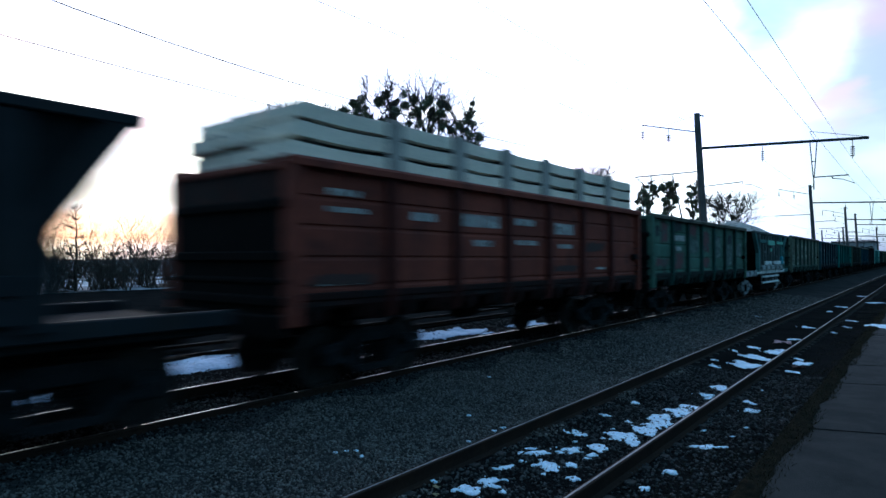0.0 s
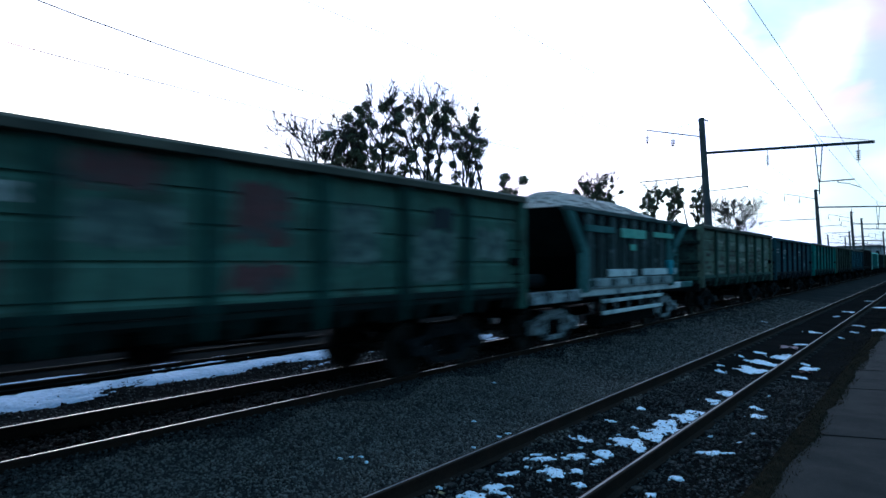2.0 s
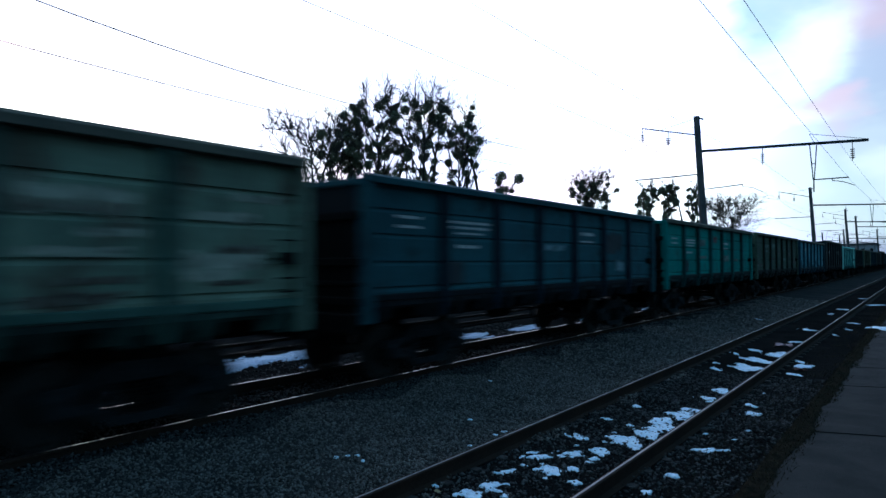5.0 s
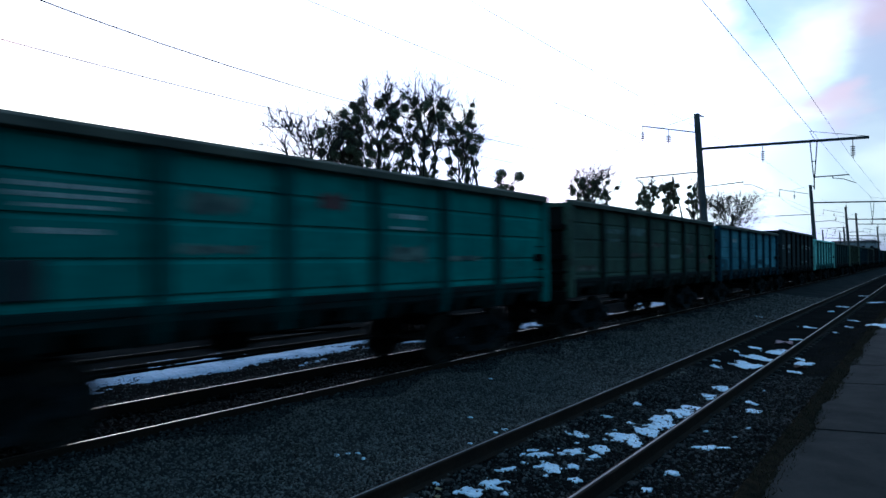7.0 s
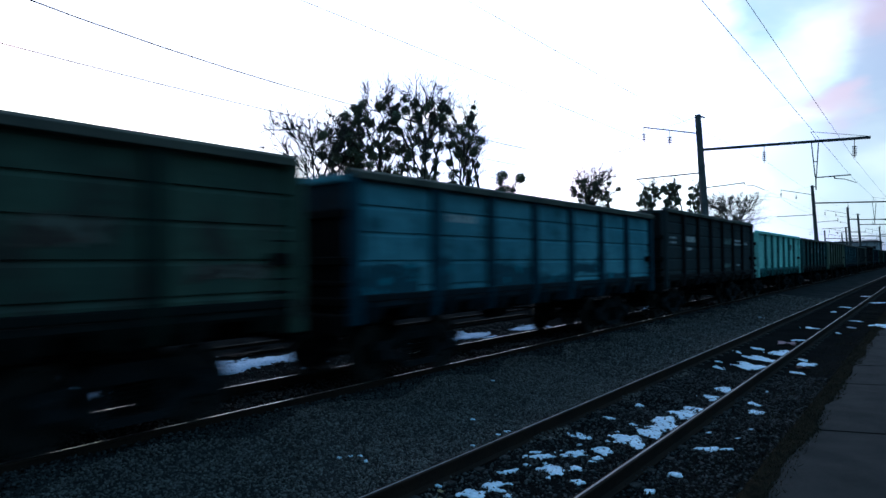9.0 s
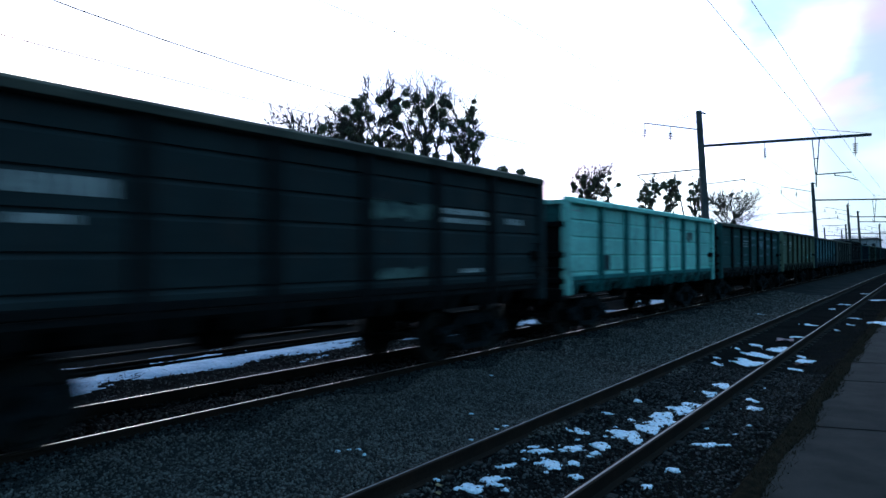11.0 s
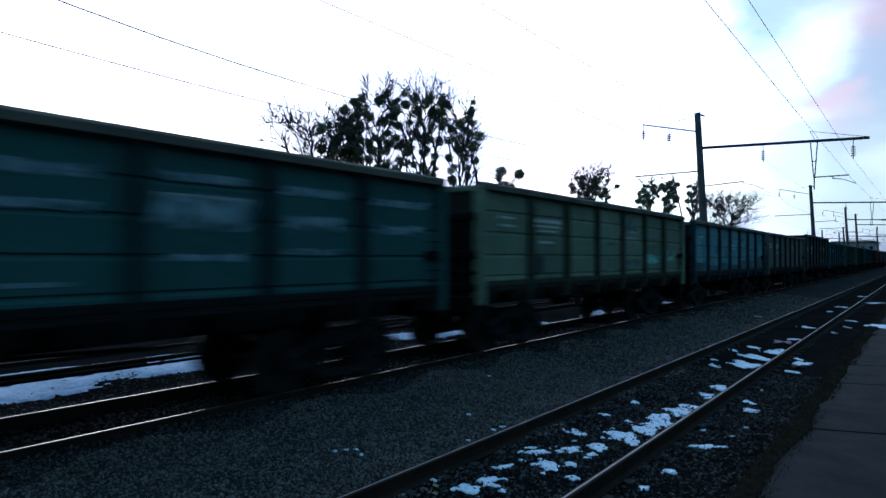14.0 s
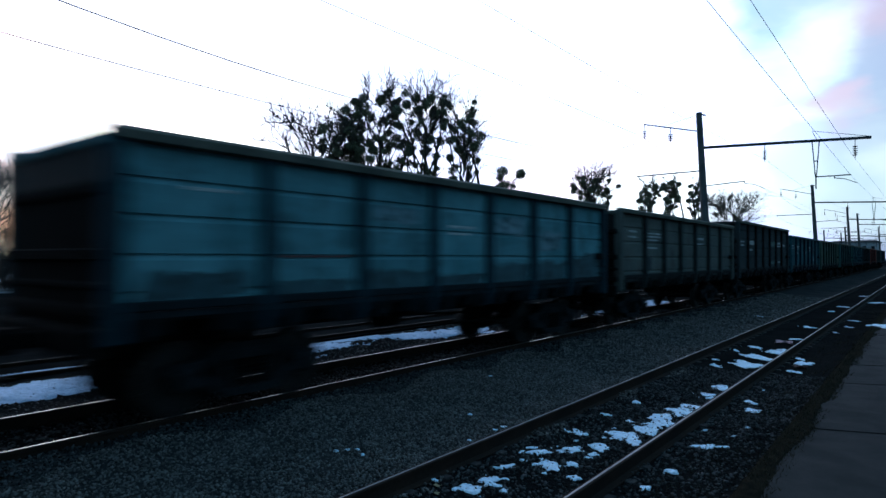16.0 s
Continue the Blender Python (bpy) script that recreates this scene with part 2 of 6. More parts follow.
M_BLACK = surface("grimy_gear_shaded_gate_black", (0.0062, 0.0062, 0.0066), (0.0110, 0.0104, 0.0100), rough=0.85, grain=18, patch=2, bump=0.4, spec=0.03)
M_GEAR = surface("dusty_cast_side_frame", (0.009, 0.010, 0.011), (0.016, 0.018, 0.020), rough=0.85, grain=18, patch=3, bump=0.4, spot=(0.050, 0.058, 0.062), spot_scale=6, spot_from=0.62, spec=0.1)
M_WHEEL = surface("wheel_steel", (0.020, 0.018, 0.017), (0.012, 0.011, 0.010), rough=0.55, metal=0.4, grain=30, patch=4, bump=0.2)
M_MARK = surface("faded_white_lettering", (0.62, 0.61, 0.58), (0.32, 0.32, 0.31), rough=0.8, grain=20, patch=5, bump=0, spot=(0.10, 0.11, 0.11), spot_scale=9, spot_from=0.52, spot_soft=0.12)
M_SLAB = surface("pale_concrete_panel", (0.90, 0.79, 0.64), (0.80, 0.69, 0.56), rough=0.9, grain=14, patch=1.2, bump=0.3, per_object=0.08)
M_STANCHION = surface("stained_concrete_post", (0.44, 0.395, 0.35), (0.33, 0.30, 0.27), rough=0.9, grain=14, patch=2, bump=0.3)
M_TIMBER_AND_GAP = surface("dark_timber_and_gap_filler", (0.030, 0.026, 0.022), (0.018, 0.016, 0.014), rough=0.9, grain=20, patch=3, bump=0.4)
M_HEAP = surface("grey_crushed_stone_load", (0.66, 0.64, 0.59), (0.34, 0.33, 0.31), rough=0.95, grain=9, patch=2.5, bump=1.0, depth=0.15, spot=(0.09, 0.09, 0.085), spot_scale=9, spot_from=0.50, spot_soft=0.10, stretch=(1, 0.25, 1))
M_CONCRETE_POLE = surface("dark_weathered_concrete", (0.10, 0.10, 0.10), (0.06, 0.06, 0.062), rough=0.9, grain=18, patch=1.5, bump=0.4)
M_STEEL = surface("painted_dark_steel", (0.06, 0.06, 0.062), (0.035, 0.035, 0.037), rough=0.6, metal=0.3, grain=30, patch=3, bump=0.15)
M_INSULATOR = surface("brown_glazed_porcelain", (0.06, 0.03, 0.02), (0.04, 0.02, 0.015), rough=0.2, grain=10, patch=3, bump=0)
M_WIRE = surface("oxidised_copper_wire", (0.05, 0.045, 0.04), (0.035, 0.03, 0.03), rough=0.6, metal=0.5, grain=40, patch=4, bump=0)
M_BARK = surface("dark_bark", (0.050, 0.042, 0.036), (0.030, 0.026, 0.022), rough=0.95, grain=18, patch=2, bump=0.6, depth=0.02)
M_TWIG = surface("bare_twigs", (0.085, 0.072, 0.062), (0.055, 0.047, 0.040), rough=0.95, grain=10, patch=2, bump=0)
M_MISTLETOE = surface("mistletoe_leaves", (0.150, 0.158, 0.090), (0.100, 0.110, 0.062), rough=0.8, grain=10, patch=2, bump=0, per_island=0.4)
M_WALL = surface("pale_render_wall", (0.42, 0.42, 0.43), (0.34, 0.34, 0.35), rough=0.9, grain=6, patch=0.4, bump=0.1)
M_ROOF = surface("grey_flat_roof", (0.12, 0.12, 0.125), (0.08, 0.08, 0.085), rough=0.9, grain=6, patch=0.4, bump=0.1)
M_GLASS = surface("dark_window_glass", (0.02, 0.025, 0.03), (0.015, 0.02, 0.025), rough=0.12, grain=3, patch=1, bump=0)
M_LITTER = surface("faded_pink_paper", (0.45, 0.30, 0.32), (0.35, 0.22, 0.24), rough=0.8, grain=20, patch=6, bump=0.2)


# ---- mesh helpers ----
def box(bm, x0, x1, y0, y1, z0, z1):
    vs = [bm.verts.new((x, y, z)) for z in (z0, z1) for y in (y0, y1) for x in (x0, x1)]
    for f in ((0, 2, 3, 1), (4, 5, 7, 6), (0, 1, 5, 4), (2, 6, 7, 3), (0, 4, 6, 2), (1, 3, 7, 5)):
        bm.faces.new([vs[i] for i in f])
    return vs


def soft_box(bm, x0, x1, y0, y1, z0, z1, r=0.012):
    t = bmesh.new()
    box(t, x0, x1, y0, y1, z0, z1)
    bmesh.ops.bevel(t, geom=t.edges[:], offset=r, segments=1, affect="EDGES")
    join(bm, t)


def join(bm, t):
    me = bpy.data.meshes.new("tmp")
    t.to_mesh(me)
    t.free()
    bm.from_mesh(me)
    bpy.data.meshes.remove(me)


def tube(bm, p, q, r0, r1=None, n=8, caps=True):
    p, q = Vector(p), Vector(q)
    r1 = r0 if r1 is None else r1
    d = (q - p).normalized()
    a = d.orthogonal().normalized()
    b = d.cross(a)
    rings = []
    for c, r in ((p, r0), (q, r1)):
        rings.append([bm.verts.new(c + (a * math.cos(k * math.tau / n) + b * math.sin(k * math.tau / n)) * r) for k in range(n)])
    for k in range(n):
        bm.faces.new((rings[0][k], rings[0][(k + 1) % n], rings[1][(k + 1) % n], rings[1][k]))
    if caps:
        bm.faces.new(rings[0][::-1])
        bm.faces.new(rings[1])
    return rings


def lathe(bm, profile, axis_at, axis="x", n=24):
    """Revolve (offset along the axis, radius) round an axis through axis_at."""
    rings = []
    for o, r in profile:
        ring = []
        for k in range(n):
            a = k * math.tau / n
            c, s = r * math.cos(a), r * math.sin(a)
            v = {"x": (o, c, s), "z": (c, s, o)}[axis]
            ring.append(bm.verts.new(Vector(axis_at) + Vector(v)))
        rings.append(ring)
    for u, w in zip(rings, rings[1:]):
        for k in range(n):
            bm.faces.new((u[k], u[(k + 1) % n], w[(k + 1) % n], w[k]))
    bm.faces.new(rings[0][::-1])
    bm.faces.new(rings[-1])


def extrude_profile(bm, pts, y0, y1, closed=True):
    """A profile of (x, z) points drawn out along y."""
    a = [bm.verts.new((x, y0, z)) for x, z in pts]
    b = [bm.verts.new((x, y1, z)) for x, z in pts]
    n = len(pts)
    for k in range(n if closed else n - 1):
        bm.faces.new((a[k], a[(k + 1) % n], b[(k + 1) % n], b[k]))
    if closed:
        bm.faces.new(a[::-1])
        bm.faces.new(b)


def mesh_of(name, bm, material):
    bmesh.ops.recalc_face_normals(bm, faces=bm.faces[:])
    me = bpy.data.meshes.new(name)
    bm.to_mesh(me)
    bm.free()
    me.materials.append(material)
    return me


def part(name, bm, material, parent=None, label="", at=None):
    me = bm if isinstance(bm, bpy.types.Mesh) else mesh_of(name, bm, material)
    ob = new(name, me)
    if parent:
        ob.parent = parent
    if at:
        ob.matrix_basis = at
    if label:
        tagged(ob, label)
    return ob


def raw_mesh(name, verts, faces, material, smooth=False):
    me = bpy.data.meshes.new(name)
    me.from_pydata([tuple(v) for v in verts], [], faces)
    me.materials.append(material)
    if smooth:
        me.polygons.foreach_set("use_smooth", [True] * len(me.polygons))
    me.update()
    return me


# ---- ground ----
def ground_height(x):
    pts = ((-400, 0.2), (-60, -0.1), (-30, -0.45), (-19, -0.55), (-17.2, -0.5), (-16.2, -0.28), (-12.4, -0.28), (-11.3, -0.42), (-10.6, -0.36),
           (-9.9, -0.17), (-9.2, -0.16), (-8.9, -0.20), (-7.8, -0.20), (-7.45, -0.10), (-7.0, -0.11), (-6.2, -0.24), (-5.2, -0.33), (-4.7, -0.33), (-2.0, -0.33), (-1.6, -0.30), (-1.2, -0.25), (5, -0.3), (400, -0.3))
    for (a, b), (c, d) in zip(pts, pts[1:]):
        if a <= x <= c:
            return b + (d - b) * (x - a) / (c - a)
    return -0.3


def ground_z(x, y):
    near = -18 < x < 2 and -6 < y < 60
    return ground_height(max(-400, min(400, x))) + (0.03 * noise.noise((x * 1.3, y * 1.3, 0)) + 0.012 * noise.noise((x * 2.2, y * 2.2, 3)) if near else 0)


def make_ground():
    xs = [-3000, -1200, -400, -150, -60, -46, -30, -22, -19, -17.2] + [-16.5 + 0.3 * i for i in range(60)] + [1.6, 3, 5, 12, 40, 200, 1200, 3000]
    ys = [-3000, -800, -200, -60, -20, -8] + [-4 + 0.35 * i for i in range(120)] + [38 + 1.5 * i for i in range(30)] + [90, 120, 180, 300, 700, 1500, 3000]
    verts, faces = [], []
    for y in ys:
        for x in xs:
            verts.append((x, y, ground_z(x, y)))
    n = len(xs)
    for j in range(len(ys) - 1):
        for i in range(n - 1):
            faces.append((j * n + i, j * n + i + 1, (j + 1) * n + i + 1, (j + 1) * n + i))
    me = raw_mesh("ground", verts, faces, M_FIELD, True)
    me.materials.append(M_BALLAST)
    me.materials.append(M_DIRT)
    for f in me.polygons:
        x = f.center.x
        # below the train dark earth replaces ballast, to hold its shade
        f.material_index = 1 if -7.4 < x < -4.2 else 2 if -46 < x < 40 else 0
    tagged(new("ground", me), "dark gravel and earth railway ground with old snow beyond", "ground", kind="structure")


def make_stones():
    """Loose ballast: single angular stones strewn on the bed, finer cover further off."""
    rng = np.random.default_rng(4)
    base = np.array([(1, 0, 0), (-1, 0, 0), (0, 1, 0), (0, -1, 0), (0, 0, 1), (0, 0, -1)], float)
    tri = np.array([(0, 2, 4), (2, 1, 4), (1, 3, 4), (3, 0, 4), (2, 0, 5), (1, 2, 5), (3, 1, 5), (0, 3, 5)])
    vs, fs, off = [], [], 0
    for x0, x1, y0, y1, per, size in ((-7.3, -4.2, 1.5, 12, 1350, 0.0195), (-10.2, -7.3, 1.5, 12, 420, 0.026), (-10.0, -4.2, 12, 24, 480, 0.026), (-9.8, -4.3, 24, 42, 120, 0.040),
                                      (-4.2, -1.4, 2.0, 14, 430, 0.023), (-13.0, -10.2, 3, 20, 120, 0.030), (-10.2, -4.2, -6, 1.5, 260, 0.026), (-4.2, -1.4, -6, 2.0, 200, 0.023)):
        n = int((x1 - x0) * (y1 - y0) * per)
        x, y = rng.uniform(x0, x1, n), rng.uniform(y0, y1, n)
        z = np.array([ground_z(a, b) for a, b in zip(x, y)])
        r = size * rng.uniform(0.55, 1.35, n)
        shape = base[None] * rng.uniform(0.55, 1.15, (n, 6, 1)) + rng.normal(0, 0.22, (n, 6, 3))
        ang = rng.uniform(0, math.tau, n)
        c, s = np.cos(ang), np.sin(ang)
        tilt = rng.uniform(-0.7, 0.7, n)
        ct, st = np.cos(tilt), np.sin(tilt)
        X, Y, Z = shape[..., 0], shape[..., 1], shape[..., 2] * 0.75
        Y, Z = Y * ct[:, None] - Z * st[:, None], Y * st[:, None] + Z * ct[:, None]
        X, Y = X * c[:, None] - Y * s[:, None], X * s[:, None] + Y * c[:, None]
        p = np.stack((X, Y, Z), -1) * r[:, None, None] + np.stack((x, y, z + r * 0.3), -1)[:, None]
        vs.append(p.reshape(-1, 3))
        fs.append((tri[None] + 6 * np.arange(n)[:, None, None] + off).reshape(-1, 3))
        off += 6 * n
    v, f = np.concatenate(vs), np.concatenate(fs)
    me = bpy.data.meshes.new("ballast_stones")
    me.vertices.add(len(v))
    me.vertices.foreach_set("co", v.ravel())
    me.loops.add(f.size)
    me.loops.foreach_set("vertex_index", f.ravel())
    me.polygons.add(len(f))
    me.polygons.foreach_set("loop_start", np.arange(0, f.size, 3))
    me.update(calc_edges=True)
    me.materials.append(M_STONE)
    me.materials.append(M_DARK_STONE)
    # stones soiled along both tracks, those by the train also coloured for its shade
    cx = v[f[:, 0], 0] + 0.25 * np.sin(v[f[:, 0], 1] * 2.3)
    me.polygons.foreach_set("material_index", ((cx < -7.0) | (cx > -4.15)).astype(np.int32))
    tagged(new("ballast_stones", me), "loose dark grey crushed stone ballast between the tracks", "gravel", kind="stuff")


RAIL = ((-0.075, -0.18), (-0.075, -0.168), (-0.012, -0.150), (-0.010, -0.045), (-0.036, -0.034), (-0.037, -0.010), (-0.030, 0.0),
        (0.030, 0.0), (0.037, -0.010), (0.036, -0.034), (0.010, -0.045), (0.012, -0.150), (0.075, -0.168), (0.075, -0.18))


def make_track(x, z, head, label, sleepers, y_end=300, tie_z=0.0, tie=None, band=0.021):
    root = tagged(new("railway_track"), label, "railway track", "tracks at the station", "structure")
    root.location = (x, 0, z)
    for side in (-1, 1):
        bm = bmesh.new()
        extrude_profile(bm, RAIL, -25, y_end)
        rail = part("rail", bm, M_RAIL, root, at=Matrix.Translation((side * HALF_GAUGE, 0, 0)))
        bm = bmesh.new()
        extrude_profile(bm, ((-band, 0.0005), (-band + 0.004, 0.003), (band - 0.004, 0.003), (band, 0.0005)), -25, y_end)
        part("rail_head", bm, head, rail, "worn bright running surface")
    bm = bmesh.new()
    soft_box(bm, -1.35, 1.35, -0.125, 0.125, -0.36, -0.175, 0.02)
    for side in (-1, 1):
        for e in (-1, 1):
            soft_box(bm, side * HALF_GAUGE + e * 0.12 - 0.05, side * HALF_GAUGE + e * 0.12 + 0.05, -0.06, 0.06, -0.178, -0.130, 0.008)
    me = mesh_of("sleeper", bm, tie or M_SLEEPER)
    for k in range(sleepers):
        part("sleeper", me, None, root, at=Matrix.Translation((random.uniform(-0.02, 0.02), -4 + k * 0.545, tie_z)) @ pose(0, 0, 0, 0, 0, random.uniform(-0.8, 0.8)))


make_ground()
make_track(NEAR_X, NEAR_Z, M_DULL_HEAD, "rusty near railway track half buried in dirt and snow", 110, tie_z=-0.035, band=0.013)
make_track(FAR_X, 0, M_HEAD, "railway track with polished rails under the freight train", 110, tie_z=-0.03, tie=M_DARK_SLEEPER, band=0.016)
make_track(THIRD_X, -0.19, M_RUSTY_HEAD, "unused railway track beyond the freight train", 60)
make_stones()


# ---- snow ----
def snow_patch(x, y, across, deep, thick=0.02, seed=0, turn=37.8, lift=0.0, material=None):
    """A thin ragged sheet of old snow, longer one way than the other, that thins out at its frayed edge."""
    n = 48
    c, w = math.cos(radians(turn)), math.sin(radians(turn))
    level, verts, faces, index = {}, [], [], {}

    def place(i, j):
        u, v = (i / n * 2 - 1) * 1.5, (j / n * 2 - 1) * 1.5
        return u, v, u * across * c - v * deep * w, u * across * w + v * deep * c

    for j in range(n + 1):
        for i in range(n + 1):
            u, v, px, py = place(i, j)
            f = 1 - math.sqrt(u * u + v * v) + 0.95 * noise.noise((u * 1.25 + seed * 5.1, v * 1.25, seed * 1.7)) + 0.55 * noise.noise(((x + px) * 9, (y + py) * 9, seed))
            level[i, j] = f - 0.10 + 0.30 * noise.noise(((x + px) * 24, (y + py) * 24, seed)) + 0.22 * noise.noise(((x + px) * 47, (y + py) * 47, seed))

    def vert(i, j):
        if (i, j) not in index:
            f = level[i, j]
            index[i, j] = len(verts)
            u, v, px, py = place(i, j)
            if f <= 0:   # draw the rim in to where the sheet ends
                best = max(((i + a, j + b) for a in (-1, 0, 1) for b in (-1, 0, 1) if (i + a, j + b) in level), key=level.get)
                g = level[best]
                if g > 0:
                    k = f / (f - g)
                    _, _, qx, qy = place(*best)
                    px, py = px + (qx - px) * k, py + (qy - py) * k
            h = thick * min(1.0, max(f, 0) * 3.0) * (1 + 0.4 * noise.noise((px * 14, py * 14, seed)))
            verts.append((px, py, ground_z(x + px, y + py) + lift + (0.010 + h if f > 0 else 0.002)))
        return index[i, j]

    for j in range(n):
        for i in range(n):
            if sum(level[q] > 0 for q in ((i, j), (i + 1, j), (i, j + 1), (i + 1, j + 1))) >= 2:
                faces.append((vert(i, j), vert(i + 1, j), vert(i + 1, j + 1), vert(i, j + 1)))
    if not faces:
        return None
    ob = new("snow_patch", raw_mesh("snow_patch", verts, faces, material or M_SNOW, True))
    ob.location = (x, y, 0)
    return tagged(ob, "thin ragged patch of old snow lying on the ground", "snow", "snow patches by the tracks")


def make_snow():
    k = 0
    for x, y, a, d in ((-3.67, 5.18, 0.14, 0.14), (-3.65, 5.52, 0.14, 0.13), (-3.74, 5.97, 0.11, 0.08), (-3.67, 6.66, 0.21, 0.15), (-3.47, 7.01, 0.12, 0.12), (-3.33, 6.26, 0.15, 0.19), (-3.17, 6.46, 0.07, 0.09),
                       (-3.23, 7.26, 0.11, 0.14), (-3.15, 6.98, 0.09, 0.07), (-3.13, 6.79, 0.05, 0.04), (-3.75, 7.74, 0.11, 0.18), (-2.98, 6.10, 0.07, 0.08), (-3.14, 7.92, 0.24, 0.30), (-3.04, 8.47, 0.18, 0.30),
                       (-2.99, 9.03, 0.23, 0.30), (-2.95, 9.64, 0.22, 0.26), (-2.93, 10.1, 0.20, 0.20), (-2.96, 11.15, 0.17, 0.19), (-2.94, 11.92, 0.15, 0.27)):
        k += 1
        snow_patch(x, y, a * 0.95, d * 0.92, 0.012, k)
    for x, y, a, d in ((-3.15, 14.83, 0.33, 0.56), (-3.13, 16.12, 0.37, 0.56), (-3.05, 17.29, 0.32, 0.48), (-3.56, 17.89, 0.18, 0.35), (-2.92, 17.88, 0.16, 0.17), (-3.74, 9.91, 0.08, 0.12), (-3.67, 14.43, 0.10, 0.20),
                       (-3.86, 15.14, 0.06, 0.17), (-3.78, 8.83, 0.09, 0.07), (-3.38, 8.69, 0.05, 0.10), (-2.15, 8.15, 0.20, 0.10), (-2.22, 6.93, 0.09, 0.09), (-2.27, 6.27, 0.06, 0.06), (-2.16, 10.51, 0.15, 0.16),
                       (-2.26, 11.0, 0.10, 0.15), (-2.19, 14.54, 0.14, 0.29), (-2.16, 15.78, 0.21, 0.26), (-2.37, 16.5, 0.08, 0.33), (-3.20, 24.25, 0.25, 0.70), (-2.97, 20.35, 0.21, 0.21), (-3.17, 35.0, 0.24, 0.81),
                       (-2.29, 39.45, 0.38, 1.5), (-2.20, 27.66, 0.19, 0.50), (-2.08, 25.11, 0.11, 0.41), (-2.29, 22.93, 0.08, 0.26), (-3.83, 16.93, 0.07, 0.21),
                       (-3.52, 16.24, 0.09, 0.19), (-4.10, 5.11, 0.05, 0.04), (-3.69, 6.25, 0.05, 0.04), (-3.39, 5.36, 0.04, 0.05), (-5.26, 27.3, 0.20, 0.40), (-3.29, 31.8, 0.20, 0.34), (-2.96, 45.6, 0.24, 1.0)):
        k += 1
        snow_patch(x, y, a * (0.85 if y < 22 else 0.6), d * (0.78 if y < 22 else 0.5), 0.012, k)
    for x, y in ((-5.58, 5.11), (-5.53, 5.23), (-5.44, 5.33), (-5.27, 5.24), (-5.36, 7.55), (-6.47, 9.78), (-4.60, 7.28), (-4.63, 6.51), (-4.62, 7.09), (-3.40, 8.20), (-3.55, 7.35), (-3.86, 6.5), (-2.4, 8.9), (-2.0, 8.7), (-1.95, 9.3), (-2.3, 12.2)):
        k += 1
        snow_patch(x, y, 0.034, 0.026, 0.010, k)
    for x, y, a, d in ((-12.30, 4.6, 0.50, 1.7), (-12.50, 7.2, 0.60, 1.9), (-12.40, 9.9, 0.68, 1.7), (-12.55, 12.0, 0.46, 1.0), (-12.10, 14.5, 0.50, 1.3), (-11.70, 16.2, 0.50, 1.2),
                       (-13.85, 5.0, 0.14, 1.5), (-13.75, 7.6, 0.12, 1.5), (-11.4, 19.8, 0.35, 1.2), (-12.2, 1.0, 0.4, 1.5), (-11.2, 25.5, 0.35, 1.2), (-11.4, 33, 0.5, 2.0)):
        k += 1
        snow_patch(x, y, a, d, 0.03, k, turn=0, material=M_DIRTY_SNOW)
    snow_patch(-1.0, 21.2, 0.22, 0.5, 0.02, 77, lift=0.36)


make_snow()


# ---- platform ----
def make_platform():
    root = tagged(new("platform"), "low station platform of cracked dark asphalt slabs with grassy edge", "platform", kind="structure")
    edges = [-14.2, -8.1, -2.7, 2.6, 8.1, 11.35, 13.4, 18.8, 24.1, 29.6, 35.0, 40.3, 45.7, 51.0, 60, 75, 95, 130]
    for i, (a, b) in enumerate(zip(edges, edges[1:])):
        bm = bmesh.new()
        m = 12
        skew = 0.37
        top = []
        # a slab with a slightly uneven edge along the tracks and uneven joints
        for j in range(m + 1):
            row = []
            y = a + 0.03 + (b - a - 0.06) * j / m
            for x in (-1.24 + 0.03 * noise.noise((y * 1.1, 0.3, 0)) + 0.02 * noise.noise((y * 5, 2, 0)), -0.9, -0.3, 0.6, 1.8, 3.6):
                jag = 0.03 * noise.noise((x * 3, i, 1)) if j in (0, m) else 0
                row.append(bm.verts.new((x, y + jag + skew * (x + 1.2), 0.1 + 0.012 * noise.noise((x * 0.8, y * 0.8, 5)) - (0.015 if j in (0, m) else 0))))
            top.append(row)
        for u, w in zip(top, top[1:]):
            for c in range(5):
                bm.faces.new((u[c], u[c + 1], w[c + 1], w[c]))
        ret = bmesh.ops.extrude_face_region(bm, geom=bm.faces[:])
        bmesh.ops.translate(bm, verts=[v for v in ret["geom"] if isinstance(v, bmesh.types.BMVert)], vec=(0, 0, -0.5))
        part("slab", bm, M_PLATFORM, root)


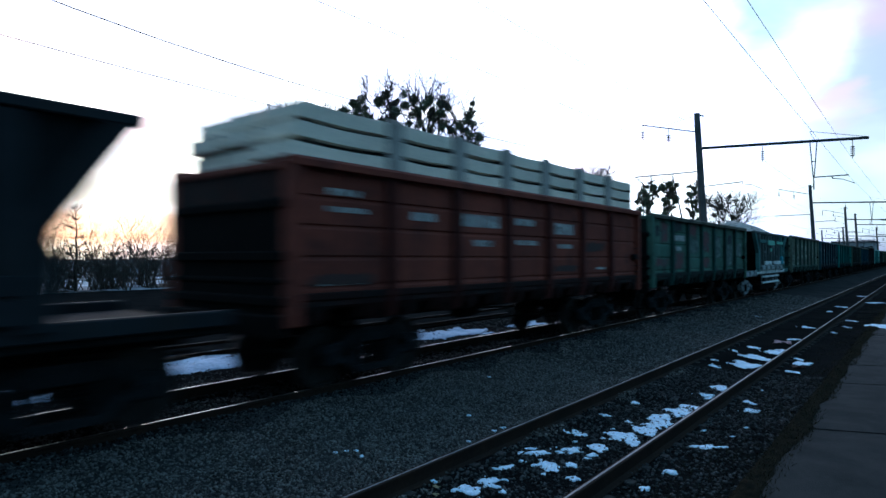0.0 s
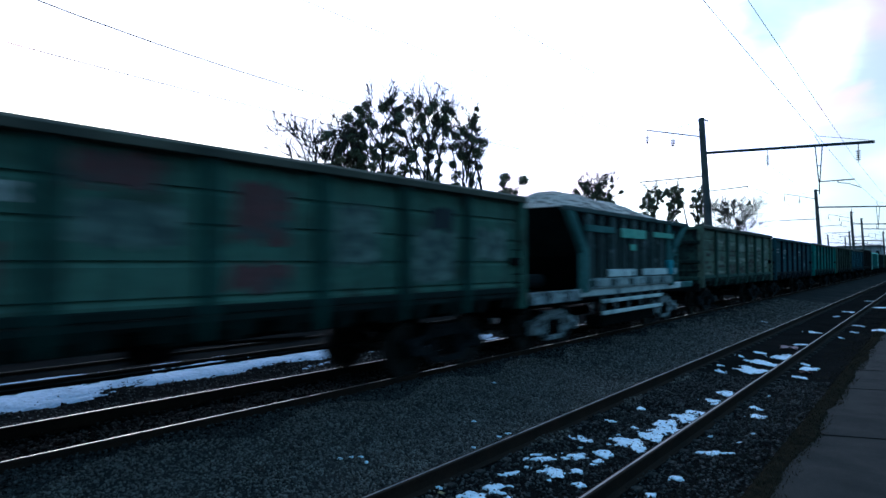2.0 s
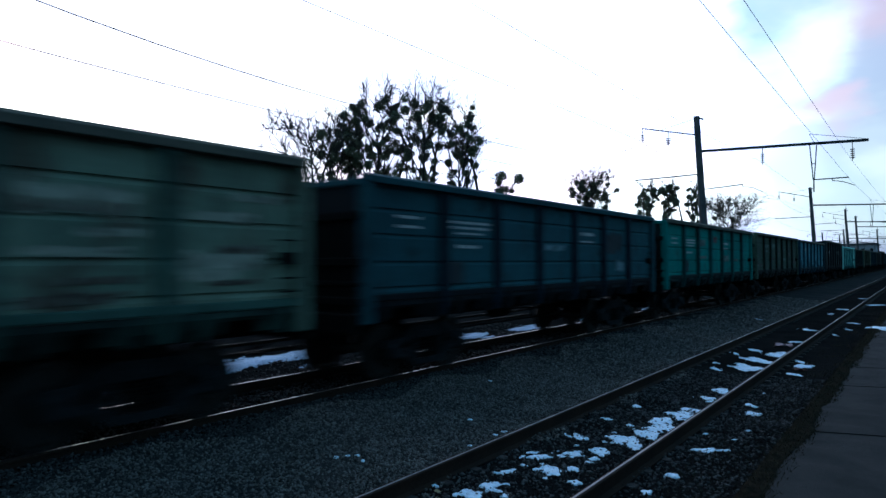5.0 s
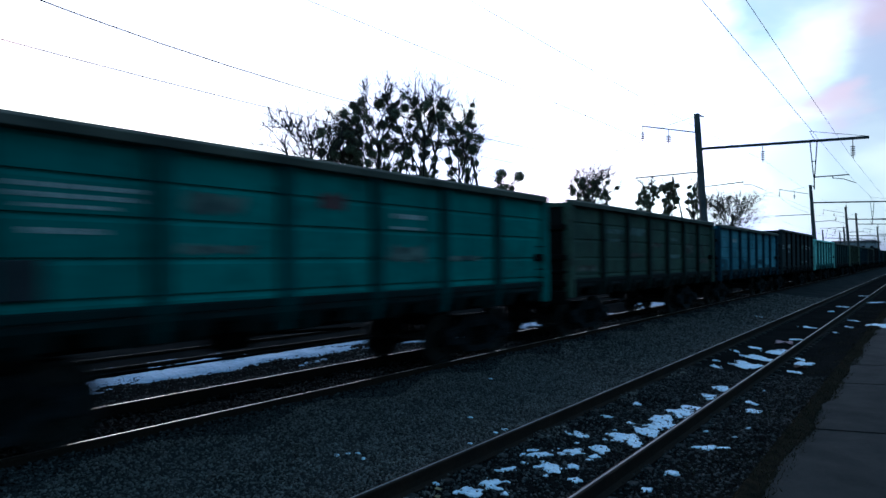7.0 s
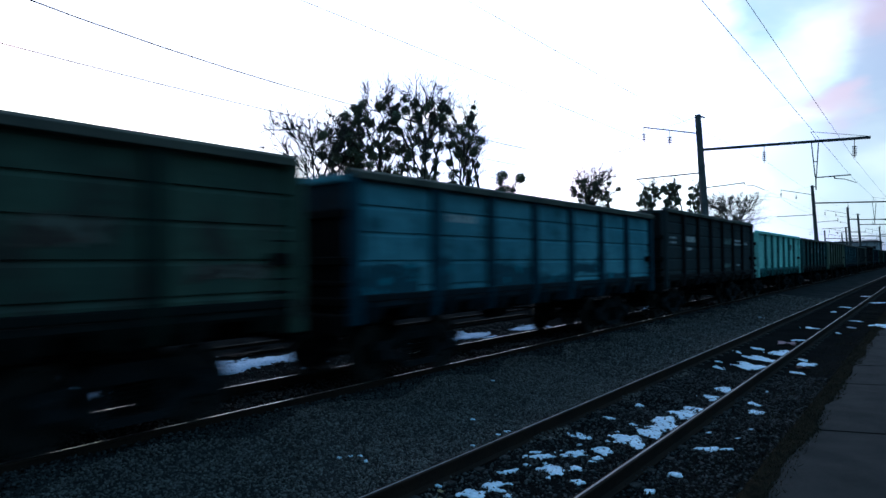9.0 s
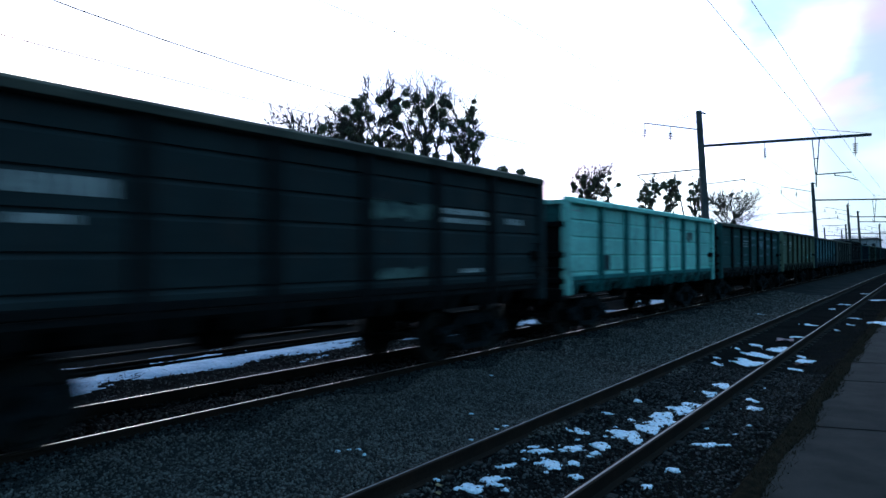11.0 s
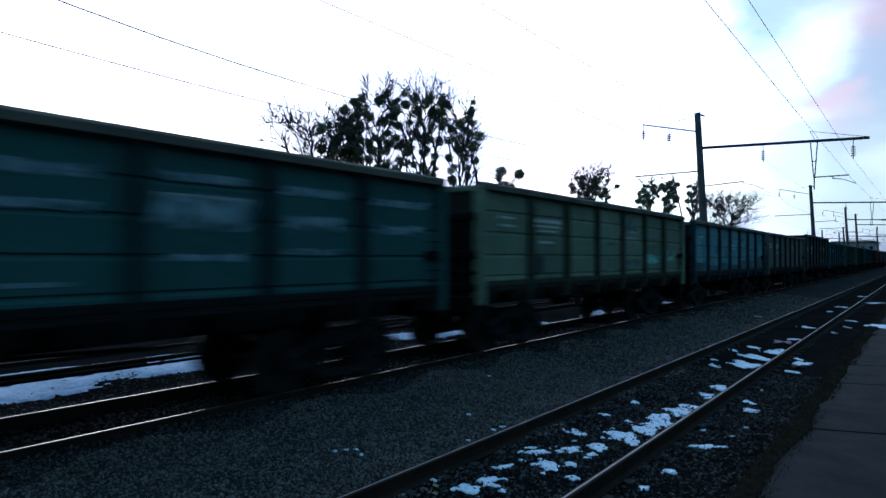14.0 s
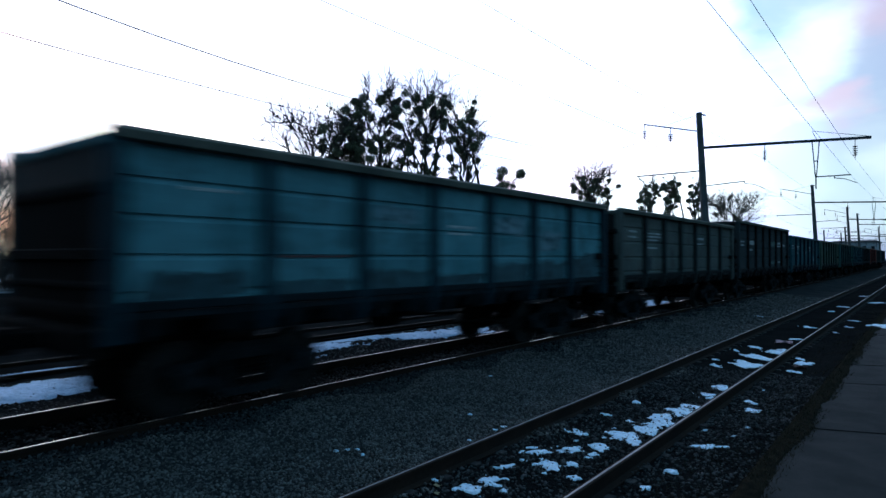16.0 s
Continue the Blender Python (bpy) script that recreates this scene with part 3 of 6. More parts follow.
def make_grass():
    rng = random.Random(8)
    verts, faces = [], []
    for _ in range(46000):
        y = 2 + 42 * rng.random() ** 1.7
        x = -1.22 + rng.gauss(0, 0.11)
        if rng.random() < 0.25:
            x = rng.uniform(-2.2, -1.3)
        x += 0.08 * noise.noise((0.3, y * 0.7, 2))
        if noise.noise((x * 2, y * 0.9, 7)) < -0.25 or x > -0.98 + 0.08 * noise.noise((1, y * 3, 4)):
            continue
        z = 0.095 if x > -1.24 else 0.0 if x > -1.32 else ground_height(x)
        a, hgt, lean = rng.uniform(0, math.tau), rng.uniform(0.012, 0.06), rng.uniform(0.02, 0.07)
        wide = rng.uniform(0.003, 0.007)
        dx, dy = math.cos(a) * wide, math.sin(a) * wide
        n = len(verts)
        lx, ly = rng.uniform(-lean, lean), rng.uniform(-lean, lean)
        verts += [(x - dx, y - dy, z), (x + dx, y + dy, z), (x + lx, y + ly, z + hgt)]
        faces.append((n, n + 1, n + 2))
    tagged(new("grass", raw_mesh("grass", verts, faces, M_GRASS)), "short withered grass along the platform edge", "grass", kind="stuff")


def make_moss():
    """A lumpy band of moss and withered grass that creeps over the platform edge."""
    verts, faces = [], []
    ny, nx = 1100, 14
    for j in range(ny + 1):
        y = -6.0 + 53 * (j / ny) ** 1.3
        outer = -1.46 + 0.10 * noise.noise((y * 0.8, 1, 0)) + 0.05 * noise.noise((y * 4, 1, 5))
        inner = -1.05 + 0.07 * noise.noise((y * 0.7, 9, 0)) + 0.035 * noise.noise((y * 3, 4, 2)) + 0.03 * noise.noise((y * 13, 4, 7))
        for i in range(nx + 1):
            f = i / nx
            x = outer + (inner - outer) * f
            base = 0.105 if x > -1.25 else ground_z(x, y) + (0.105 - ground_z(x, y)) * max(0, min(1, (x + 1.5) / 0.25))
            swell = math.sin(f * math.pi) ** 0.6
            verts.append((x, y, base + (0.012 * swell if 0 < i < nx else -0.03) + 0.022 * swell * noise.noise((x * 24, y * 19, 3))))
    for j in range(ny):
        for i in range(nx):
            q = j * (nx + 1) + i
            faces.append((q, q + 1, q + nx + 2, q + nx + 1))
    tagged(new("moss", raw_mesh("moss", verts, faces, M_MOSS, True)), "brown-green moss and dead grass along the platform edge", "moss", kind="stuff")


def make_litter():
    """Crumpled paper between the rails and a few pale scraps."""
    for x, y, size, m, label in ((-3.06, 18.9, 0.20, M_LITTER, "crumpled pink paper wrapper between the rails"), (-3.98, 5.02, 0.035, M_STRAW, "small yellowish scrap of litter beside the rail"),
                                 (-3.86, 4.86, 0.03, M_STRAW, "small yellowish scrap of litter beside the rail"), (-2.15, 15.1, 0.12, M_RUST_SCRAP, "flat rust-brown scrap beside the track")):
        rng = random.Random(int(size * 1000))
        verts, faces, n = [], [], 5
        for j in range(n + 1):
            for i in range(n + 1):
                verts.append(((i / n - 0.5) * 2 * size + rng.gauss(0, size * 0.08), (j / n - 0.5) * 1.5 * size + rng.gauss(0, size * 0.08), abs(rng.gauss(0.25, 0.16)) * size))
        for j in range(n):
            for i in range(n):
                q = j * (n + 1) + i
                faces.append((q, q + 1, q + n + 2, q + n + 1))
        ob = new("litter", raw_mesh("litter", verts, faces, m))
        ob.location = (x, y, ground_z(x, y) + 0.01)
        tagged(ob, label, "litter")


make_platform()
make_moss()
make_grass()
make_litter()


# ---- freight wagons: local y runs back from the front end wall, z up from the rail top ----
BODY_L, END_BAY, BAY, SHEET = 12.80, 2.025, 1.75, 1.47
PIVOT, AXLE, WHEEL_R = 4.325, 0.925, 0.4785


def bay_start(k):
    """Where the k-th of the seven bays begins: the two end bays are longer."""
    return 0 if k == 0 else END_BAY + (k - 1) * BAY


def wheelset_mesh():
    bm = bmesh.new()
    tube(bm, (-1.0, 0, 0), (1.0, 0, 0), 0.08, n=10)
    for s in (-1, 1):
        prof = [(-0.065, 0.10), (-0.065, 0.15), (-0.02, 0.19), (-0.02, 0.40), (-0.065, 0.42), (-0.065, 0.475), (0.03, WHEEL_R), (0.065, 0.505), (0.075, 0.42), (0.02, 0.40), (0.02, 0.19), (0.065, 0.15), (0.065, 0.10)]
        lathe(bm, [(s * (HALF_GAUGE - 0.02) - s * o, r) for o, r in prof], (0, 0, 0), "x", 28)
        for k in range(3):
            a = k * math.tau / 3
            tube(bm, (s * 0.86, 0.26 * math.cos(a), 0.26 * math.sin(a)), (s * 0.68, 0.26 * math.cos(a), 0.26 * math.sin(a)), 0.03, n=6)
    return mesh_of("wheelset", bm, M_WHEEL)


def side_frame_mesh():
    """Cast side frame: arched top chord, sloping lower chord, spring nest and two axle boxes."""
    bm = bmesh.new()
    top = [(-1.16, 0.62), (-0.72, 0.66), (-0.42, 0.84), (0.42, 0.84), (0.72, 0.66), (1.16, 0.62)]
    low = [(-0.95, 0.50), (-0.62, 0.42), (-0.36, 0.24), (0.36, 0.24), (0.62, 0.42), (0.95, 0.50)]
    for chain, th in ((top, 0.055), (low, 0.05)):
        for (a, b), (c, d) in zip(chain, chain[1:]):
            t = bmesh.new()
            vs = box(t, -0.08, 0.08, 0, 1, -th, th)
            ln = math.hypot(c - a, d - b)
            for v in vs:
                v.co.y *= ln + 0.03
            t.transform(pose(0, a, b, math.degrees(math.atan2(d - b, c - a))))
            join(bm, t)
    for s in (-1, 1):
        soft_box(bm, -0.07, 0.07, s * 0.40 - 0.06, s * 0.40 + 0.06, 0.26, 0.86, 0.01)
        soft_box(bm, -0.11, 0.12, s * AXLE - 0.15, s * AXLE + 0.15, 0.35, 0.63, 0.04)
        tube(bm, (0.10, s * AXLE, WHEEL_R), (0.17, s * AXLE, WHEEL_R), 0.12, 0.11, n=14)
    soft_box(bm, -0.12, 0.10, -0.30, 0.30, 0.66, 0.80, 0.02)
    return mesh_of("side_frame", bm, M_GEAR)


def spring_mesh():
    """One coil spring of the three in the middle of a side frame, its turns proud of a narrower core."""
    bm = bmesh.new()
    coil = []
    for k in range(6):
        coil += [(k * 0.058 - 0.016, 0.050), (k * 0.058 - 0.010, 0.068), (k * 0.058, 0.074), (k * 0.058 + 0.010, 0.068), (k * 0.058 + 0.016, 0.050)]
    lathe(bm, coil, (0, 0, 0.32), "z", 10)
    return mesh_of("coil_spring", bm, M_BLACK)


def bolster_mesh():
    bm = bmesh.new()
    soft_box(bm, -1.0, 1.0, -0.17, 0.17, 0.62, 0.86, 0.03)
    tube(bm, (0, 0, 0.8), (0, 0, 1.0), 0.22, n=16)
    for s in (-1, 1):
        soft_box(bm, -0.85, 0.85, s * 0.45 - 0.05, s * 0.45 + 0.05, 0.35, 0.47, 0.01)
        for x in (-0.72, 0.72):
            soft_box(bm, x - 0.06, x + 0.06, s * 0.42 - 0.04, s * 0.42 + 0.10, 0.30, 0.62, 0.01)
    return mesh_of("bolster", bm, M_BLACK)


ME_WHEEL, ME_FRAME, ME_BOLSTER, ME_SPRING = wheelset_mesh(), side_frame_mesh(), bolster_mesh(), spring_mesh()


def add_bogie(root, y, frame_label=""):
    b = new("bogie")
    b.parent = root
    b.matrix_basis = Matrix.Translation((0, y, 0))
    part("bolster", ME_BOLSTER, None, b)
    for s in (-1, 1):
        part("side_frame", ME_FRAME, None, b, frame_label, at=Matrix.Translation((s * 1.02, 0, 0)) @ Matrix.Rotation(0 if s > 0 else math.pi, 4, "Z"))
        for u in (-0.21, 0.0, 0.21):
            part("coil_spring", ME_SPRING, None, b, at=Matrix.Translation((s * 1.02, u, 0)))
    for s in (-1, 1):
        part("wheelset", ME_WHEEL, None, b, at=Matrix.Translation((0, s * AXLE, WHEEL_R)))


def coupler_mesh():
    bm = bmesh.new()
    soft_box(bm, -0.09, 0.09, -0.50, 0.25, 0.96, 1.14, 0.02)
    soft_box(bm, -0.20, 0.16, -0.62, -0.34, 0.90, 1.20, 0.04)
    soft_box(bm, 0.08, 0.20, -0.66, -0.45, 0.94, 1.16, 0.03)
    tube(bm, (0.32, -0.05, 0.95), (0.30, -0.35, 0.62), 0.025, n=6)
    tube(bm, (0.30, -0.35, 0.62), (0.12, -0.58, 0.70), 0.025, n=6)
    return mesh_of("coupler", bm, M_BLACK)


ME_COUPLER = coupler_mesh()
PAINTED = ("side_panel", "corner_post", "top_rail", "end_rail")
TRIM = ("stake",)
SHADED_PARTS = ("end_panel", "floor_hatch", "end_beam")


def gondola(height, ribs):
    """A four-axle open wagon: seven bays a side between pressed stakes, ribbed sheets, end walls with beams, hatches and bogies."""
    root = new("gondola_wagon")
    lo, hi = 1.45, height
    # side sheet with pressed grooves
    prof = [(0.0, lo)]
    for r in ribs:
        z = lo + (hi - lo) * r
        prof += [(0.0, z - 0.065), (-0.036, z - 0.004), (-0.036, z + 0.010), (0.0, z + 0.016)]
    prof += [(0.0, hi - 0.200), (-0.050, hi - 0.190), (-0.050, hi - 0.145)]
    sheets = []
    for ln in (END_BAY, BAY):
        bm = bmesh.new()
        extrude_profile(bm, prof + [(-0.075, hi - 0.145), (-0.075, lo)], 0.0, ln)
        sheets.append(mesh_of("side_panel", bm, M_BLACK))
    bm = bmesh.new()   # pressed stake, tapered feet
    extrude_profile(bm, [(-0.02, 1.09), (0.050, 1.09), (0.105, lo - 0.02), (0.105, hi - 0.146), (0, hi - 0.146)], -0.085, 0.085)
    bmesh.ops.bevel(bm, geom=bm.edges[:], offset=0.014, segments=1, affect="EDGES")
    stake = mesh_of("stake", bm, M_BLACK)
    bm = bmesh.new()
    soft_box(bm, -0.09, 0.115, -0.02, 0.17, 1.07, hi - 0.06, 0.02)
    post = mesh_of("corner_post", bm, M_BLACK)
    bm = bmesh.new()   # top chord with a sloping cap
    extrude_profile(bm, [(-0.07, hi - 0.145), (0.140, hi - 0.145), (0.148, hi - 0.045), (0.090, hi), (-0.07, hi)], 0.0, BODY_L)
    bmesh.ops.bevel(bm, geom=bm.edges[:], offset=0.008, segments=1, affect="EDGES")
    rail = mesh_of("top_rail", bm, M_BLACK)
    bm = bmesh.new()   # sill along the foot of the side, with hatch hinges
    extrude_profile(bm, [(-0.08, lo - 0.04), (0.050, lo - 0.04), (0.062, lo - 0.02), (0.062, lo + 0.06), (0.006, lo + 0.075), (-0.08, lo + 0.075)], 0.02, BODY_L - 0.02)
    sill = mesh_of("side_sill", bm, M_BLACK)
    hatches = []
    for ln in (END_BAY, BAY):   # drop hatch under the floor: a sloping plate with a notched edge and its brackets
        bm = bmesh.new()
        for a, b, drop in ((0.12, 0.40, 0.24), (0.405, 0.72, 0.33), (0.725, ln - 0.725, 0.17), (ln - 0.72, ln - 0.405, 0.33), (ln - 0.40, ln - 0.12, 0.24)):
            extrude_profile(bm, [(0.030, lo - 0.045), (0.045, lo - 0.12), (0.02 - drop * 0.2, lo - drop), (-0.06 - drop * 0.2, lo - drop), (-0.08, lo - 0.06)], a, b)
        for y in (0.40, ln - 0.40):
            soft_box(bm, -0.14, 0.085, y - 0.045, y + 0.045, lo - 0.37, lo - 0.045, 0.01)
        hatches.append(mesh_of("floor_hatch", bm, M_BLACK))
    for s in (-1, 1):
        turn = Matrix.Identity(4) if s > 0 else pose(0, BODY_L, 0, 0, 0, 180)
        side = turn @ Matrix.Translation((SHEET, 0, 0))
        for k in range(7):
            part("side_panel", sheets[0 < k < 6], None, root, at=side @ Matrix.Translation((0, bay_start(k), 0)))
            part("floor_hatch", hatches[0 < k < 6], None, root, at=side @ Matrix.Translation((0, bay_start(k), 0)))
        for k in range(1, 7):
            part("stake", stake, None, root, at=side @ Matrix.Translation((0, bay_start(k), 0)))
        for y, m in ((0, 1), (BODY_L, -1)):
            part("corner_post", post, None, root, at=side @ Matrix.Translation((0, y - (0.15 if m < 0 else 0), 0)))
        part("top_rail", rail, None, root, at=side)
        part("side_sill", sill, None, root, at=side)
    # end walls
    swap = Matrix(((0, 1, 0, 0), (1, 0, 0, 0), (0, 0, 1, 0), (0, 0, 0, 1)))
    walls = []
    for za, zb, beads, name in ((1.25, 2.74, (1.70,), "end_gate"), (2.745, hi - 0.17, (), "end_panel")):
        prof = [(0.0, za)]
        for z in beads:
            prof += [(0.0, z - 0.05), (-0.03, z - 0.02), (-0.03, z + 0.02), (0.0, z + 0.05)]
        prof += [(0.0, zb), (0.05, zb), (0.05, za)]
        bm = bmesh.new()
        extrude_profile(bm, prof, -SHEET, SHEET)
        bm.transform(swap)
        walls.append((name, mesh_of(name, bm, M_BLACK)))
    bm = bmesh.new()
    soft_box(bm, -SHEET, SHEET, -0.060, 0.02, -0.07, 0.07, 0.02)
    beam = mesh_of("end_beam", bm, M_BLACK)
    bm = bmesh.new()
    soft_box(bm, -SHEET + 0.05, SHEET - 0.05, -0.06, 0.10, hi - 0.18, hi - 0.07, 0.012)
    erail = mesh_of("end_rail", bm, M_BLACK)
    bm = bmesh.new()
    soft_box(bm, -1.45, 1.45, -0.16, 0.0, 0.92, 1.24, 0.02)
    for x in (-1.1, 1.1):
        soft_box(bm, x - 0.2, x + 0.2, -0.28, -0.12, 0.42, 0.46, 0.008)
        for e in (-0.18, 0.18):
            tube(bm, (x + e, -0.2, 0.44), (x + e, -0.14, 0.95), 0.015, n=6)
    buffer = mesh_of("buffer_beam", bm, M_BLACK)
    for turn in (Matrix.Identity(4), pose(0, BODY_L, 0, 0, 0, 180)):
        for name, me in walls:
            part(name, me, None, root, at=turn)
        for z in (1.42, 2.05, 2.78):
            part("end_beam", beam, None, root, at=turn @ Matrix.Translation((0, 0, z)))
        part("end_rail", erail, None, root, at=turn)
        part("buffer_beam", buffer, None, root, at=turn)
        part("coupler", ME_COUPLER, None, root, at=turn)
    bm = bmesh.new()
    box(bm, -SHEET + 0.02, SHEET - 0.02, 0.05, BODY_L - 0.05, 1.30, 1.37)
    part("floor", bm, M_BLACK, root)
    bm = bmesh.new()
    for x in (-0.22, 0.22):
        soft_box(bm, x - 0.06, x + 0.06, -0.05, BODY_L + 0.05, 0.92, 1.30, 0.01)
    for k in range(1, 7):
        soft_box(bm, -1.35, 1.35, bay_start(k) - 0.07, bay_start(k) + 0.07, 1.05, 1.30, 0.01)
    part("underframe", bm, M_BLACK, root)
    for s in (-1, 1):
        bm = bmesh.new()
        soft_box(bm, s * (SHEET + 0.06) - 0.055, s * (SHEET + 0.06) + 0.055, BODY_L - 0.50, BODY_L - 0.20, 1.98, 2.14, 0.012)
        for z in (1.62, 1.80, 2.3):
            tube(bm, (s * (SHEET + 0.09), BODY_L - 0.52, z), (s * (SHEET + 0.09), BODY_L - 0.18, z), 0.013, n=6)
        part("step_bracket", bm, M_BLACK, root)
    bm = bmesh.new()
    tube(bm, (0.55, 5.0, 0.95), (0.55, 5.6, 0.95), 0.18, n=16)
    tube(bm, (-0.6, 6.6, 0.95), (-0.6, 7.7, 0.95), 0.16, n=16)
    tube(bm, (0.55, 5.6, 0.95), (0.1, 8.2, 0.80), 0.025, n=6)
    tube(bm, (0.35, 1.6, 0.62), (0.35, 11.2, 0.62), 0.02, n=6)
    part("brake_gear", bm, M_BLACK, root)
    for y in (BODY_L / 2 - PIVOT, BODY_L / 2 + PIVOT):
        add_bogie(root, y)
    return root


def repaint(root, material, names=PAINTED):
    for o in root.children:
        if o.name.split(".")[0] in names:
            o.material_slots[0].link = "OBJECT"
            o.material_slots[0].material = material


PAINTS = {
    "rust_red": (paint("rust_red_paint", (0.205, 0.052, 0.032), (0.150, 0.040, 0.027), (0.070, 0.024, 0.019)), "rust-red painted open freight wagon, worn, loaded with concrete panels"),
    "patched_green": (paint("patched_green_paint", (0.092, 0.168, 0.124), (0.060, 0.118, 0.088), (0.034, 0.030, 0.025), 0.52, 1.2), "green open freight wagon with red and pale repaired patches"),
    "beige_green": (paint("faded_grey_green_paint", (0.165, 0.210, 0.150), (0.100, 0.135, 0.100), (0.062, 0.048, 0.036), 0.50, 1.4), "faded grey-green open freight wagon with rusty scuffs"),
    "navy": (paint("dark_blue_paint", (0.022, 0.060, 0.075), (0.032, 0.085, 0.098), (0.015, 0.025, 0.031)), "dark blue painted open freight wagon, dirty"),
    "teal": (paint("teal_paint", (0.036, 0.225, 0.188), (0.027, 0.170, 0.146), (0.03, 0.075, 0.068), 0.57), "teal-green painted open freight wagon with a pale lettered panel"),
    "dark_olive": (paint("dark_olive_paint", (0.070, 0.104, 0.070), (0.048, 0.074, 0.054), (0.040, 0.036, 0.029), 0.54), "dark olive-green open freight wagon, grimy"),
    "sky": (paint("light_blue_paint", (0.140, 0.300, 0.350), (0.085, 0.205, 0.250), (0.032, 0.085, 0.105), 0.54), "light blue open freight wagon, darker on the lower sheets"),
    "soot": (paint("sooty_brown_paint", (0.027, 0.036, 0.038), (0.019, 0.026, 0.028), (0.035, 0.032, 0.030)), "tall sooty dark grey-blue open freight wagon with white lettering"),
    "aqua": (paint("pale_turquoise_paint", (0.46, 0.82, 0.70), (0.37, 0.70, 0.61), (0.26, 0.46, 0.42), 0.58), "pale turquoise open freight wagon in fresh paint"),
    "petrol": (paint("dark_petrol_paint", (0.022, 0.062, 0.058), (0.034, 0.082, 0.076), (0.055, 0.095, 0.095), 0.62), "dark petrol-green open freight wagon with pale scuffed lettering"),
    "olive": (paint("olive_paint", (0.165, 0.200, 0.132), (0.115, 0.150, 0.102), (0.060, 0.075, 0.058), 0.57), "olive-green open freight wagon with turquoise touch-ups"),
    "slate": (paint("slate_blue_paint", (0.150, 0.270, 0.295), (0.095, 0.195, 0.216), (0.045, 0.075, 0.085)), "slate-blue open freight wagon, weathered"),
    "grey": (paint("grey_green_paint", (0.104, 0.110, 0.096), (0.073, 0.085, 0.077), (0.055, 0.045, 0.038)), "grey-green open freight wagon, weathered"),
}
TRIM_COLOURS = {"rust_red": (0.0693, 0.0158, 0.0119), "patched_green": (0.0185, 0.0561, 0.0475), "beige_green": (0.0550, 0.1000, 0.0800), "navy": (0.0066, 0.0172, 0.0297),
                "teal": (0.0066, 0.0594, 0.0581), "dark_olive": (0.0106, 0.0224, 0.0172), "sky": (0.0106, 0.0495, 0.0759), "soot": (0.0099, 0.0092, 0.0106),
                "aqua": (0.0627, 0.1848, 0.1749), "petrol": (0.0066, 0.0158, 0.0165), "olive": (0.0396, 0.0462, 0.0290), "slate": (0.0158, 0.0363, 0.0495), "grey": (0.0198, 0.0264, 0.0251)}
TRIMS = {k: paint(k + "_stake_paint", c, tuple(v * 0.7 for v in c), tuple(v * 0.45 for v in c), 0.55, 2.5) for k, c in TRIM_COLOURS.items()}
# stake paint darkened for shade between wagons and below the body, with soot spots
SHADED_TRIMS = {k: paint(k + "_shaded_sooty_paint", tuple(v * (0.75 if k in ("aqua", "beige_green") else 0.35) for v in c), tuple(v * (0.35 if k == "aqua" else 0.2) for v in c), (0.006, 0.006, 0.006), 0.48, 2.8) for k, c in TRIM_COLOURS.items()}
M_TOP_RAIL = surface("coal_dust_on_top_rail", (0.130, 0.124, 0.096), (0.065, 0.066, 0.056), rough=0.9, grain=10, patch=1.2, bump=0.3, spot=(0.14, 0.13, 0.11), spot_scale=2.5, spot_from=0.60, spec=0.15)
M_HOPPER = surface("dusty_blue_hopper_paint", (0.17, 0.42, 0.31), (0.25, 0.50, 0.38), rough=0.85, grain=10, patch=1.2, bump=0.3, spot=(0.34, 0.42, 0.46), spot_scale=1.8, spot_from=0.63, spot_soft=0.12)
M_DUSTY = surface("stone_dust_on_frame", (0.80, 0.84, 0.82), (0.52, 0.58, 0.58), rough=0.95, grain=12, patch=1.5, bump=0.3, spot=(0.16, 0.20, 0.22), spot_scale=3, spot_from=0.58)
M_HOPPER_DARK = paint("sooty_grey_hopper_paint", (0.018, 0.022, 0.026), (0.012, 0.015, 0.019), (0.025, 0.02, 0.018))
M_DUST_GEAR = surface("dust_on_running_gear", (0.11, 0.12, 0.125), (0.05, 0.06, 0.06), rough=0.95, grain=12, patch=2.5, bump=0.3, spot=(0.03, 0.04, 0.045), spot_scale=4, spot_from=0.54)
M_DUST_FOOT = surface("stone_dust_on_foot_sheet", (0.50, 0.53, 0.52), (0.26, 0.30, 0.31), rough=0.95, grain=12, patch=2.2, bump=0.3, spot=(0.09, 0.10, 0.10), spot_scale=4, spot_from=0.53, spot_soft=0.12)
M_DUST_BOGIE = surface("dust_on_side_frame", (0.40, 0.43, 0.44), (0.17, 0.20, 0.21), rough=0.95, grain=12, patch=3.5, bump=0.3, spot=(0.025, 0.03, 0.035), spot_scale=5, spot_from=0.52)
M_BLUE_BOX = paint("turquoise_box_paint", (0.10, 0.36, 0.44), (0.08, 0.28, 0.35), (0.05, 0.15, 0.18))
M_HOPPER_POST = surface("stained_hopper_post", (0.092, 0.180, 0.168), (0.060, 0.125, 0.118), rough=0.9, grain=10, patch=1.2, bump=0.3, spot=(0.20, 0.26, 0.27), spot_scale=2, spot_from=0.62, spec=0.15)
M_HOPPER_RIB = surface("stained_hopper_rib", (0.032, 0.052, 0.050), (0.070, 0.092, 0.088), rough=0.9, grain=10, patch=1.6, bump=0.3, spot=(0.26, 0.30, 0.31), spot_scale=3.5, spot_from=0.58, spot_soft=0.14, runs=(0.045, 0.05, 0.05))
